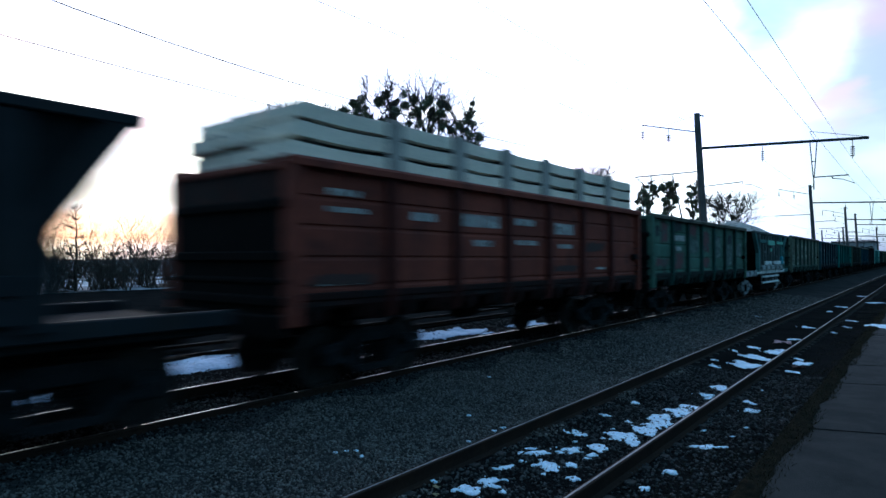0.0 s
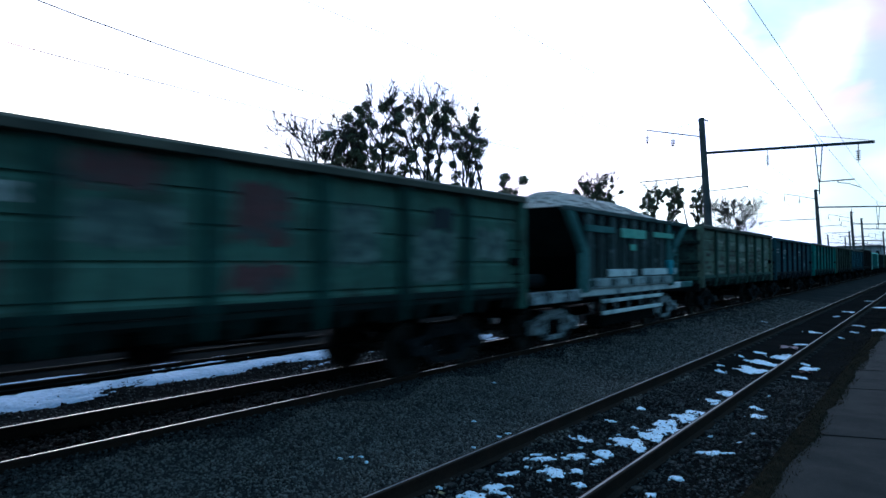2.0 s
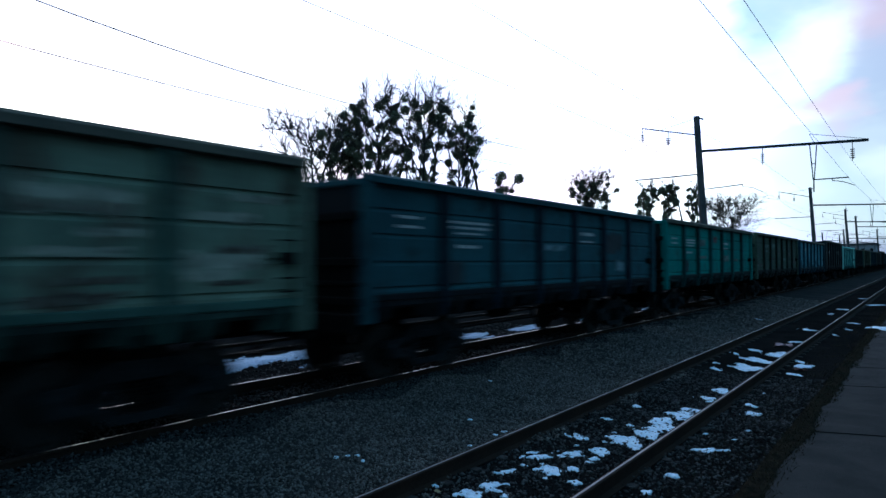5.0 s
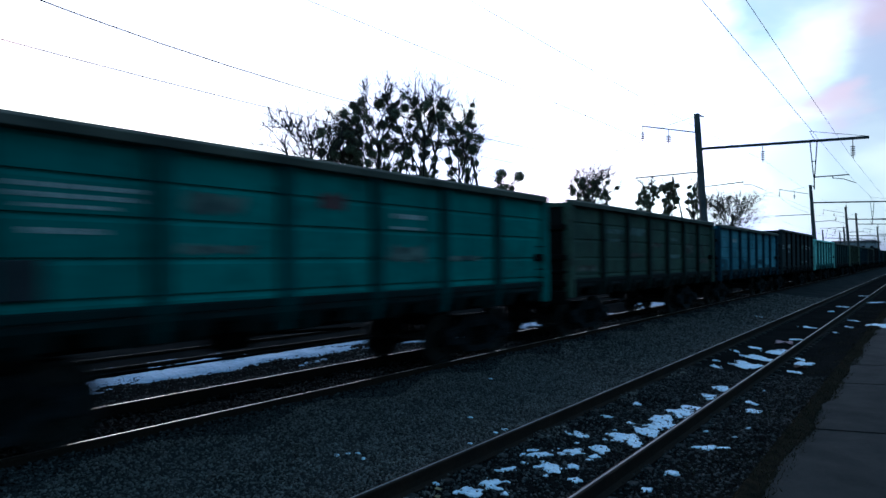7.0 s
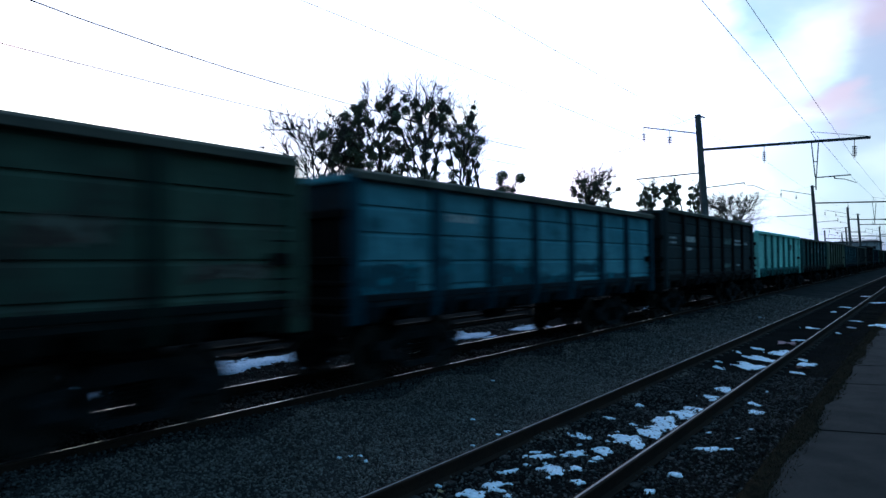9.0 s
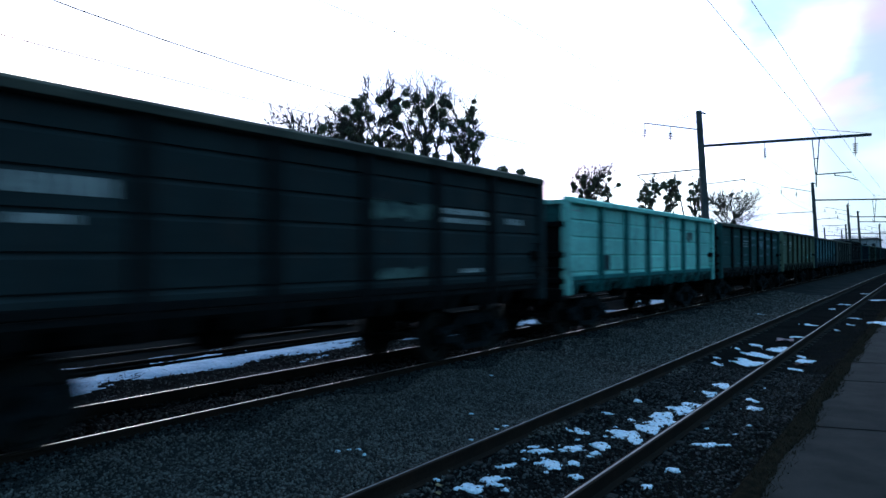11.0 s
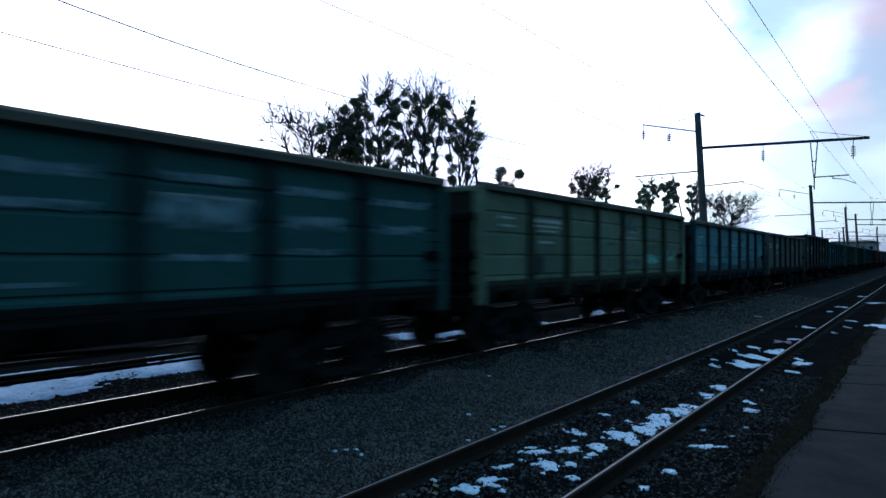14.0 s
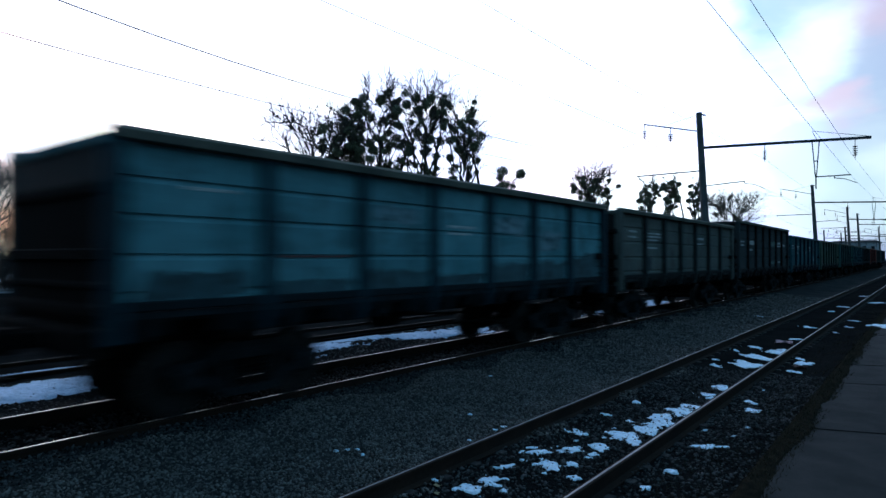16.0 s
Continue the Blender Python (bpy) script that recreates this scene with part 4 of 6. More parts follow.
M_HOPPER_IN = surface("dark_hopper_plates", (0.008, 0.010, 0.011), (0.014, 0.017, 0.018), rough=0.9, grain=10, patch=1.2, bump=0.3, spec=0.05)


def hopper(body_paint, frame_paint, loaded, rim=3.30, label=""):
    """A ballast hopper wagon: sloping end sheets, sides in slats between posts, a long side sill and dosing gear below."""
    root = tagged(new("hopper_wagon"), label, "freight wagon")
    # local y = 0 at the front end of the frame, 11.4 long
    y0, y1, s0, s1 = (1.42, 10.72, 2.40, 9.08) if loaded else (1.15, 10.25, 2.15, 9.30)
    w = 1.58
    t = 0.04
    bm = bmesh.new()   # trough: rim, vertical sides, sloping ends towards the outlet
    for s in (-1, 1):
        v = [(s * 1.50, s0, 1.30), (s * 1.50, s1, 1.30), (s * 1.50, s1, 2.35), (s * 1.50, y1, rim), (s * 1.50, y0, rim), (s * 1.50, s0, 2.35)]
        a = [bm.verts.new(p) for p in v]
        b = [bm.verts.new((p[0] - s * t, p[1], p[2])) for p in v]
        bm.faces.new(a)
        bm.faces.new(b[::-1])
        for k in range(6):
            bm.faces.new((a[k], a[(k + 1) % 6], b[(k + 1) % 6], b[k]))
    # plates near black: recess shade between the ribs is in their colour
    part("side_sheet", bm, M_HOPPER_IN, root, "near-black side plates with recess shade in the colour")
    for m in (0, 1):
        ya, yb, yc = (y0, s0 + 0.2, s0 + 1.6) if m == 0 else (y1, s1 - 0.2, s1 - 1.6)
        bm = bmesh.new()
        v = [(-1.5, ya, rim), (1.5, ya, rim), (1.5, yb, 2.2), (1.5, yc, 1.25), (-1.5, yc, 1.25), (-1.5, yb, 2.2)]
        a = [bm.verts.new(p) for p in v]
        d = 0.05 if m == 0 else -0.05
        b = [bm.verts.new((p[0], p[1] + d, p[2])) for p in v]
        for q in (a, b):
            bm.faces.new((q[0], q[1], q[2], q[5]))
            bm.faces.new((q[5], q[2], q[3], q[4]))
        for k in range(6):
            bm.faces.new((a[k], a[(k + 1) % 6], b[(k + 1) % 6], b[k]))
        # the dark of the open end cavity is in the sheet colour too
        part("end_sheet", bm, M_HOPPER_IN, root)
    for s in (-1, 1):
        for y, m in ((y0, 1), (y1, -1)):   # raked corner post: slope, then upright
            ys = s0 if m > 0 else s1
            bm = bmesh.new()
            x0, x1 = (1.44, w + 0.02) if s > 0 else (-w - 0.02, -1.44)
            pts = [(y, rim), (y + m * 0.34, rim), (ys + m * 0.22, 2.36), (ys + m * 0.22, 1.30), (ys - m * 0.06, 1.30), (ys - m * 0.06, 2.28)]
            a = [bm.verts.new((x0, p, q)) for p, q in pts]
            b = [bm.verts.new((x1, p, q)) for p, q in pts]
            bm.faces.new((a[0], a[1], a[2], a[5])), bm.faces.new((a[5], a[2], a[3], a[4]))
            bm.faces.new((b[0], b[1], b[2], b[5])), bm.faces.new((b[5], b[2], b[3], b[4]))
            for k in range(6):
                bm.faces.new((a[k], a[(k + 1) % 6], b[(k + 1) % 6], b[k]))
            part("corner_post", bm, M_HOPPER_POST if loaded else body_paint, root)
        bm = bmesh.new()
        soft_box(bm, s * 1.53 - 0.08, s * 1.53 + 0.08, y0 - 0.05, y1 + 0.05, rim - 0.10, rim + 0.02, 0.015)
        part("top_rail", bm, M_HOPPER_RIB if loaded else body_paint, root)
        for k in range(9):   # pressed ribs of uneven width, some repainted, with a thin fin beside each
            y = s0 + 0.35 + k * (s1 - s0 - 0.7) / 8
            half = (0.16, 0.08, 0.12, 0.08, 0.15, 0.09, 0.08, 0.12, 0.16)[k]
            bm = bmesh.new()
            soft_box(bm, s * 1.53 - 0.06, s * 1.53 + 0.06, y - half, y + half, 1.36, rim - 0.10, 0.03)
            part("rib", bm, (M_HOPPER_POST if k == 8 else M_HOPPER_RIB) if loaded else body_paint, root)
            if loaded and k < 8:
                bm = bmesh.new()
                soft_box(bm, s * 1.52 - 0.04, s * 1.52 + 0.03, y + 0.40, y + 0.46, 1.64, rim - 0.42, 0.01)
                part("fin", bm, M_HOPPER_RIB, root)
        if loaded:
            for k in range(15):   # hinge blocks along the foot
                y = s0 + 0.42 + k * 0.42
                bm = bmesh.new()
                soft_box(bm, s * 1.60 - 0.05, s * 1.60 + 0.05, y - 0.10, y + 0.10, 1.42, 1.60, 0.02)
                part("hinge_block", bm, M_DUST_FOOT if k % 3 else M_HOPPER_RIB, root)
            bm = bmesh.new()
            soft_box(bm, s * 1.60 - 0.02, s * 1.60 + 0.02, s0 + 2.95, s0 + 3.35, 2.38, 2.56, 0.01)
            part("small_plate", bm, M_HOPPER, root)
            bm = bmesh.new()
            tube(bm, (s * 1.62, s1 - 0.05, 1.40), (s * 1.62, s1 - 0.05, 3.10), 0.03, n=6)
            tube(bm, (s * 1.62, s1 + 0.30, 1.40), (s * 1.62, s1 + 0.30, 2.70), 0.03, n=6)
            for z in (1.7, 2.0, 2.3, 2.6):
                tube(bm, (s * 1.62, s1 - 0.05, z), (s * 1.62, s1 + 0.30, z), 0.022, n=6)
            part("ladder", bm, M_HOPPER_POST, root)
        bm = bmesh.new()
        soft_box(bm, s * 1.545 - 0.05, s * 1.545 + 0.05, s0 + 0.3, s1 - 0.2, 1.37, 1.64, 0.02)
        part("foot_sheet", bm, M_DUST_FOOT if loaded else body_paint, root)
        if loaded:
            bm = bmesh.new()
            soft_box(bm, s * 1.61 - 0.06, s * 1.61 + 0.06, s1 - 0.68, s1 - 0.23, 1.66, 2.12, 0.02)
            part("control_box", bm, M_BLUE_BOX, root, "turquoise control box")
        for ya, yb, z, hgt in ((s0 + 0.05, s0 + 1.8, 2.90, 0.17), (s0 + 2.3, s0 + 4.1, 2.86, 0.26), (s0 + 4.8, s0 + 6.6, 2.90, 0.16), (s0 + 1.4, s0 + 3.3, 1.76, 0.20), (s0 + 3.9, s0 + 6.9, 1.76, 0.20)):
            bm = bmesh.new()
            soft_box(bm, s * 1.60 - 0.03, s * 1.60 + 0.03, ya, yb, z - hgt / 2, z + hgt / 2, 0.01)
            part("side_band", bm, (M_HOPPER_POST if loaded and ya < s0 + 1 else body_paint) if z > 2 else frame_paint, root)
        bm = bmesh.new()   # long side sill
        soft_box(bm, s * 1.45 - 0.06, s * 1.45 + 0.06, 2.305, 10.1, 1.18, 1.38, 0.02)
        part("side_sill", bm, frame_paint, root, "side sill white with stone dust" if loaded else "")
        bm = bmesh.new()
        soft_box(bm, s * 1.45 - 0.06, s * 1.45 + 0.06, 0.0, 2.30, 1.10, 1.38, 0.02)
        part("platform_sill", bm, M_DUST_BOGIE if loaded else frame_paint, root)
        bm = bmesh.new()
        soft_box(bm, s * 1.45 - 0.06, s * 1.45 + 0.06, 10.105, 11.4, 1.18, 1.38, 0.02)
        part("end_sill", bm, M_HOPPER_POST if loaded else frame_paint, root)
        for z in (1.02, 0.71):
            bm = bmesh.new()
            soft_box(bm, s * 1.50 - 0.03, s * 1.50 + 0.05, 3.6, 8.1, z - 0.05, z + 0.05, 0.01)
            part("dosing_rail", bm, frame_paint, root)
        for y in (3.7, 4.6, 5.5, 6.4, 7.3, 8.0):
            bm = bmesh.new()
            soft_box(bm, s * 1.46 - 0.04, s * 1.46 + 0.04, y - 0.05, y + 0.05, 0.62, 1.30, 0.01)
            part("hanger", bm, M_DUST_GEAR if loaded else frame_paint, root)
        bm = bmesh.new()
        soft_box(bm, s * 1.1 - 0.25, s * 1.1 + 0.25, 3.9, 7.9, 0.32, 0.62, 0.03)
        part("dosing_trough", bm, M_BLACK, root)
    bm = bmesh.new()
    soft_box(bm, -1.4, 1.4, 0.0, 11.4, 1.08, 1.24, 0.02)
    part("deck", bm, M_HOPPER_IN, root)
    for x in (-0.25, 0.25):
        bm = bmesh.new()
        soft_box(bm, x - 0.07, x + 0.07, -0.05, 11.45, 0.86, 1.10, 0.01)
        part("centre_sill", bm, M_BLACK, root)
    for m in (0, 1):
        turn = Matrix.Identity(4) if m == 0 else pose(0, 11.4, 0, 0, 0, 180)
        part("coupler", ME_COUPLER, None, root, at=turn @ Matrix.Translation((0, 0.2, 0)))
        if m:
            continue
        bm = bmesh.new()   # platform hand rail, tool box and pipes at the open end
        for x in (-1.2, 1.2):
            tube(bm, (x, 0.08, 1.38), (x, 0.08, 2.15), 0.022, n=6)
        tube(bm, (-1.2, 0.08, 2.15), (1.2, 0.08, 2.15), 0.022, n=6)
        tube(bm, (-1.2, 0.08, 1.75), (1.2, 0.08, 1.75), 0.018, n=6)
        bm.transform(turn)
        part("hand_rail", bm, body_paint, root)
        bm = bmesh.new()
        tube(bm, (0.8, 0.5, 1.6), (0.8, 1.5, 1.6), 0.17, n=14)
        bm.transform(turn)
        part("air_tank", bm, M_HOPPER_IN, root)
    for y in (1.75, 9.65):
        add_bogie(root, y, "side frame grey with stone dust" if loaded else "")
    for o in root.children_recursive:
        if o.name.split(".")[0] == "side_frame" and loaded:
            o.material_slots[0].link = "OBJECT"
            o.material_slots[0].material = M_DUST_BOGIE
    return root


HEAP_V, HEAP_H = (0, 0.08, 0.2, 0.36, 0.45, 0.55, 0.66, 0.8, 0.93, 1), (0, 0.56, 0.74, 0.74, 0.62, 0.68, 0.64, 0.48, 0.20, 0)


def heap(parent_y0, parent_y1, rim):
    """A load of crushed stone: three merged cones, rough on top."""
    nx, ny = 26, 80
    verts, faces = [], []
    for j in range(ny + 1):
        for i in range(nx + 1):
            u, v = i / nx * 2 - 1, j / ny
            y = parent_y0 + (parent_y1 - parent_y0) * v
            edge = max(0, 1 - abs(u) ** 1.6)
            h = edge * (float(np.interp(v, HEAP_V, HEAP_H)) + 0.05 * noise.noise((u * 2, y * 0.9, 1))) + 0.05 * noise.noise((u * 9, y * 6, 4))
            verts.append((u * 1.42, y, rim - 0.06 + h))
    n = len(verts)
    for j in range(ny):
        for i in range(nx):
            a = j * (nx + 1) + i
            faces.append((a, a + 1, a + nx + 2, a + nx + 1))
    ob = new("stone_load", raw_mesh("stone_load", verts, faces, M_HEAP, True))
    return tagged(ob, "heaped grey crushed stone filling the hopper wagon", "gravel load")


def panel_load(height):
    """Concrete panels in three layers on timber spacers, sagging a little between them."""
    root = tagged(new("panel_stack"), "pale concrete panels stacked in three layers on timber spacers", "concrete panels")
    bays = [0.42, 2.2, 3.95, 5.6, 7.25, 9.0, 10.75, 12.55]
    for layer in range(3):
        for b, (ya, yb) in enumerate(zip(bays, bays[1:])):
            for x0, x1 in ((-1.38, -0.52), (-0.43, 0.43), (0.52, 1.40)):
                bm = bmesh.new()
                n = 6
                z0 = height + 0.012 + layer * 0.293
                rows = []
                lift = 0.03 * noise.noise((b * 1.7, layer * 2.3, x0))
                for k in range(n + 1):
                    f = k / n
                    sag = (-0.030 - 0.03 * noise.noise((b, layer * 3.1, 9))) * math.sin(f * math.pi) + lift
                    y = ya + 0.02 + (yb - ya - 0.04) * f - ((0.18 + 0.30 * noise.noise((x0 * 3.1, layer * 1.9, 4))) * (1 - f) if b == 0 else 0)
                    rows.append([bm.verts.new((x, y, z0 + dz + sag)) for x, dz in ((x0, 0), (x1, 0), (x1, 0.216), (x0, 0.216))])
                for u, w in zip(rows, rows[1:]):
                    for c in range(4):
                        bm.faces.new((u[c], u[(c + 1) % 4], w[(c + 1) % 4], w[c]))
                bm.faces.new(rows[0][::-1]), bm.faces.new(rows[-1])
                part("panel", bm, M_SLAB, root)
        # added dark strips that keep the gaps between layers black
        for b, (ya, yb) in enumerate(zip(bays, bays[1:])):
            if layer and (layer, b) not in ((2, 2), (2, 3)):
                for x in (-1.22, 1.18):
                    bm = bmesh.new()
                    box(bm, x, x + 0.06, ya + 0.07, yb - 0.07, height + layer * 0.293 - 0.11, height + layer * 0.293 + 0.03)
                    part("packing_timber", bm, M_TIMBER_AND_GAP, root)
        for y in bays:
            bm = bmesh.new()
            soft_box(bm, -1.41, 1.38, y - 0.06, y + 0.06, height + 0.002 + layer * 0.293 - (0.05 if layer else 0), height + 0.02 + layer * 0.293, 0.01)
            part("spacer", bm, M_TIMBER_AND_GAP, root)
    for y in bays[1:-1]:
        for x in (-1.44, 1.44):
            bm = bmesh.new()
            soft_box(bm, x - 0.035, x + 0.035, y - 0.17, y + 0.17, height - 0.12, height + 0.84, 0.01)
            part("stanchion", bm, M_STANCHION, root)
    return root


# the train: paint, place of the front end at 0 s, tall type or not, riding height
ORDER = (("rust_red", 5.40, 0, 1.001), ("patched_green", 19.58, 0, 1.001), ("beige_green", 45.41, 0, 1.011), ("navy", 59.33, 0, 0.991), ("teal", 73.33, 0, 1.003), ("dark_olive", 87.27, 0, 1.011),
         ("sky", 101.04, 0, 1.001), ("soot", 115.11, 1, 1.001), ("aqua", 129.07, 0, 1.007), ("petrol", 143.06, 0, 0.996), ("olive", 156.96, 0, 1.015), ("slate", 171.03, 0, 0.997), ("grey", 184.86, 0, 0.996),
         ("soot", 198.77, 1, 1.001), ("navy", 212.67, 0, 1.001), ("dark_olive", 226.57, 0, 1.001), ("petrol", 240.57, 0, 1.010), ("slate", 254.47, 0, 1.001), ("soot", 268.37, 0, 1.001), ("rust_red", 282.25, 0, 1.001),
         ("grey", 296.17, 0, 1.001), ("navy", 310.17, 0, 1.001))
MOVING = []
low_wagon = gondola(3.445, (0.09, 0.30, 0.525, 0.735))
tall_wagon = gondola(3.75, (0.09, 0.27, 0.46, 0.64, 0.81))
used = {}


M_RED_PATCH = surface("brick_red_patch", (0.135, 0.050, 0.052), (0.085, 0.042, 0.042), rough=0.85, grain=12, patch=4, bump=0.1, spot=(0.05, 0.075, 0.068), spot_scale=3, spot_from=0.50, spot_soft=0.14)
M_PALE_PATCH = surface("pale_scuffed_patch", (0.18, 0.235, 0.20), (0.095, 0.135, 0.115), rough=0.85, grain=12, patch=5, bump=0.1, spot=(0.055, 0.080, 0.074), spot_scale=4, spot_from=0.45, spot_soft=0.12)
M_BARE_PATCH = surface("scraped_pale_paint", (0.34, 0.34, 0.27), (0.20, 0.22, 0.17), rough=0.85, grain=12, patch=4, bump=0.1, spot=(0.10, 0.10, 0.08), spot_scale=5, spot_from=0.54)
M_RUST_STREAK = surface("rusty_scuff_streak", (0.060, 0.040, 0.028), (0.032, 0.026, 0.020), rough=0.9, grain=12, patch=5, bump=0.1, spot=(0.13, 0.14, 0.11), spot_scale=6, spot_from=0.52)
M_DARK_PATCH = surface("dark_soiled_patch", (0.022, 0.03, 0.036), (0.014, 0.018, 0.022), rough=0.85, grain=12, patch=3, bump=0.1)
M_SLATE_DARK = surface("darker_slate_patch", (0.034, 0.060, 0.068), (0.062, 0.110, 0.122), rough=0.9, grain=10, patch=4, bump=0.1, spot=(0.022, 0.032, 0.036), spot_scale=3, spot_from=0.5, spot_soft=0.15)
M_BLUE_DARK = surface("darker_blue_patch", (0.016, 0.070, 0.095), (0.010, 0.045, 0.064), rough=0.85, grain=10, patch=3, bump=0.1, spot=(0.05, 0.22, 0.28), spot_scale=3, spot_from=0.58)
M_BLUE_PALE = surface("pale_blue_scuff", (0.22, 0.30, 0.33), (0.11, 0.17, 0.19), rough=0.85, grain=12, patch=4, bump=0.1, spot=(0.02, 0.05, 0.06), spot_scale=6, spot_from=0.52)
M_AQUA_PATCH = surface("turquoise_touch_up", (0.30, 0.60, 0.54), (0.16, 0.38, 0.36), rough=0.8, grain=12, patch=3, bump=0.1, spot=(0.14, 0.17, 0.11), spot_scale=4.5, spot_from=0.48, spot_soft=0.1)
def patch(root, bay, y, z, ln, tall, material, name="patch"):
    """A thin painted or bolted plate on the side sheet, with a ragged outline."""
    rng = random.Random(int(bay * 100 + z * 10 + ln * 7))
    bm = bmesh.new()
    n = 14
    ring = []
    for k in range(n * 2):
        f = k / n if k < n else 2 - k / n
        yy = ln * min(1, f) + rng.uniform(-0.4, 0.4) * ln / n
        rag = min(0.075, tall * 0.22)
        zz = (0 if k < n else tall) + rng.uniform(-rag, rag)
        ring.append(bm.verts.new((SHEET + 0.008, bay_start(bay) + y + yy, z + zz)))
    bm.faces.new(ring)
    ret = bmesh.ops.extrude_face_region(bm, geom=bm.faces[:])
    bmesh.ops.translate(bm, verts=[v for v in ret["geom"] if isinstance(v, bmesh.types.BMVert)], vec=(-0.012, 0, 0))
    part(name, bm, material, root)


def bars(root, bay, y, z, count, width, tall, material=None):
    """A row of faded bars where lettering stands."""
    bm = bmesh.new()
    for k in range(count):
        box(bm, SHEET - 0.004, SHEET + 0.006, bay_start(bay) + y + k * width * 1.35, bay_start(bay) + y + k * width * 1.35 + width, z, z + tall)
    part("lettering", bm, material or M_MARK, root)


def plate(root, bay=1):
    bm = bmesh.new()
    soft_box(bm, SHEET - 0.004, SHEET + 0.03, bay_start(bay) + 0.14, bay_start(bay) + 0.60, 1.64, 2.04, 0.01)
    part("notice_plate", bm, M_DARK_PATCH, root, "dark blackened notice plate")


def standard_marks(root):
    for z, count, tall in ((2.76, 9, 0.05), (2.66, 9, 0.05), (2.56, 6, 0.04), (2.30, 5, 0.06)):
        bars(root, 1, 0.25 + 0.05 * (9 - count), z, count, 0.11, tall)
    for z in (2.78, 2.62):
        bars(root, 0, 0.80, z, 4, 0.12, 0.05)
    bars(root, 4, 0.45, 2.70, 3, 0.20, 0.08)
    bars(root, 4, 0.45, 2.52, 4, 0.14, 0.05)
    plate(root)


def mark_wagon(root, key):
    if key == "rust_red":
        bars(root, 0, 0.75, 2.95, 3, 0.16, 0.10), bars(root, 0, 0.72, 2.70, 5, 0.12, 0.08), bars(root, 0, 0.55, 1.62, 5, 0.16, 0.05)
        bars(root, 1, 0.55, 2.66, 4, 0.12, 0.14), bars(root, 2, 0.25, 2.62, 8, 0.115, 0.24), bars(root, 2, 0.60, 2.25, 4, 0.12, 0.12)
        bars(root, 3, 0.35, 2.72, 5, 0.12, 0.14), bars(root, 3, 0.40, 2.30, 6, 0.11, 0.10)
        bars(root, 4, 0.35, 2.58, 6, 0.12, 0.26), bars(root, 4, 0.55, 2.25, 5, 0.10, 0.10), bars(root, 5, 0.9, 1.72, 3, 0.14, 0.06)
        patch(root, 5, 0.25, 2.2, 1.1, 0.22, M_SOOT_RED), patch(root, 0, 0.4, 1.62, 1.3, 0.16, M_SOOT_RED), patch(root, 4, 0.3, 1.7, 1.2, 0.14, M_SOOT_RED)
    elif key == "patched_green":
        patch(root, 0, 0.95, 2.55, 0.75, 0.6, M_RED_PATCH), bars(root, 0, 1.05, 2.82, 4, 0.11, 0.08), bars(root, 0, 1.05, 2.66, 4, 0.11, 0.06)
        patch(root, 0, 0.45, 1.76, 1.25, 0.24, M_RED_PATCH), patch(root, 0, 0.2, 2.75, 0.6, 0.3, M_DARK_PATCH)
        bars(root, 1, 0.12, 2.62, 9, 0.12, 0.20), patch(root, 1, 0.2, 2.95, 1.0, 0.32, M_DARK_PATCH), bars(root, 1, 0.6, 2.28, 4, 0.10, 0.14)
        patch(root, 1, 0.45, 1.70, 0.9, 0.5, M_RED_PATCH), patch(root, 2, 0.2, 2.85, 1.0, 0.38, M_RED_PATCH), patch(root, 2, 0.2, 2.2, 1.3, 0.5, M_PALE_PATCH)
        patch(root, 3, 0.35, 2.3, 0.9, 0.75, M_RED_PATCH), bars(root, 3, 0.5, 2.6, 4, 0.12, 0.10), patch(root, 3, 0.25, 1.68, 1.0, 0.35, M_RED_PATCH)
        patch(root, 4, 0.3, 2.0, 0.9, 0.9, M_PALE_PATCH), patch(root, 5, 0.25, 1.7, 1.2, 0.9, M_PALE_PATCH), patch(root, 5, 0.7, 2.6, 0.7, 0.4, M_DARK_PATCH)
        patch(root, 6, 0.3, 2.1, 1.1, 0.6, M_PALE_PATCH)
    elif key == "beige_green":
        bars(root, 1, 0.30, 2.70, 7, 0.11, 0.04, M_BARE_PATCH)
        wear = random.Random(31)
        for b in range(7):   # scraped streaks, rust below and bare paint above
            for _ in range(5):
                z, ln = wear.choice((1.60, 1.78, 1.95, 2.10, 2.30, 2.52, 2.80)), wear.uniform(0.5, 1.3)
                patch(root, b, wear.uniform(0.15, 1.65 - ln), z + wear.uniform(-0.05, 0.05), ln, wear.uniform(0.06, 0.16), M_RUST_STREAK if wear.random() < (0.8 if z < 2.4 else 0.4) else M_BARE_PATCH)
        for b, y, z, ln, tall, m in ((2, 0.15, 1.62, 1.4, 0.30, M_RUST_STREAK), (3, 0.2, 2.5, 1.3, 0.35, M_BARE_PATCH), (5, 0.2, 2.5, 1.2, 0.30, M_BARE_PATCH), (6, 0.2, 1.9, 1.1, 0.22, M_BARE_PATCH)):
            patch(root, b, y, z, ln, tall, m)
    elif key == "teal":
        standard_marks(root)
        patch(root, 3, 0.6, 2.75, 0.55, 0.25, M_RED_PATCH), patch(root, 2, 0.2, 2.1, 1.1, 0.12, M_PALE_PATCH), patch(root, 2, 0.3, 2.6, 0.9, 0.25, M_PALE_PATCH)
        patch(root, 5, 0.2, 2.0, 1.0, 0.1, M_PALE_PATCH), patch(root, 4, 0.3, 2.0, 1.0, 0.25, M_PALE_PATCH)
    elif key == "sky":
        bars(root, 1, 0.40, 2.75, 6, 0.11, 0.14)
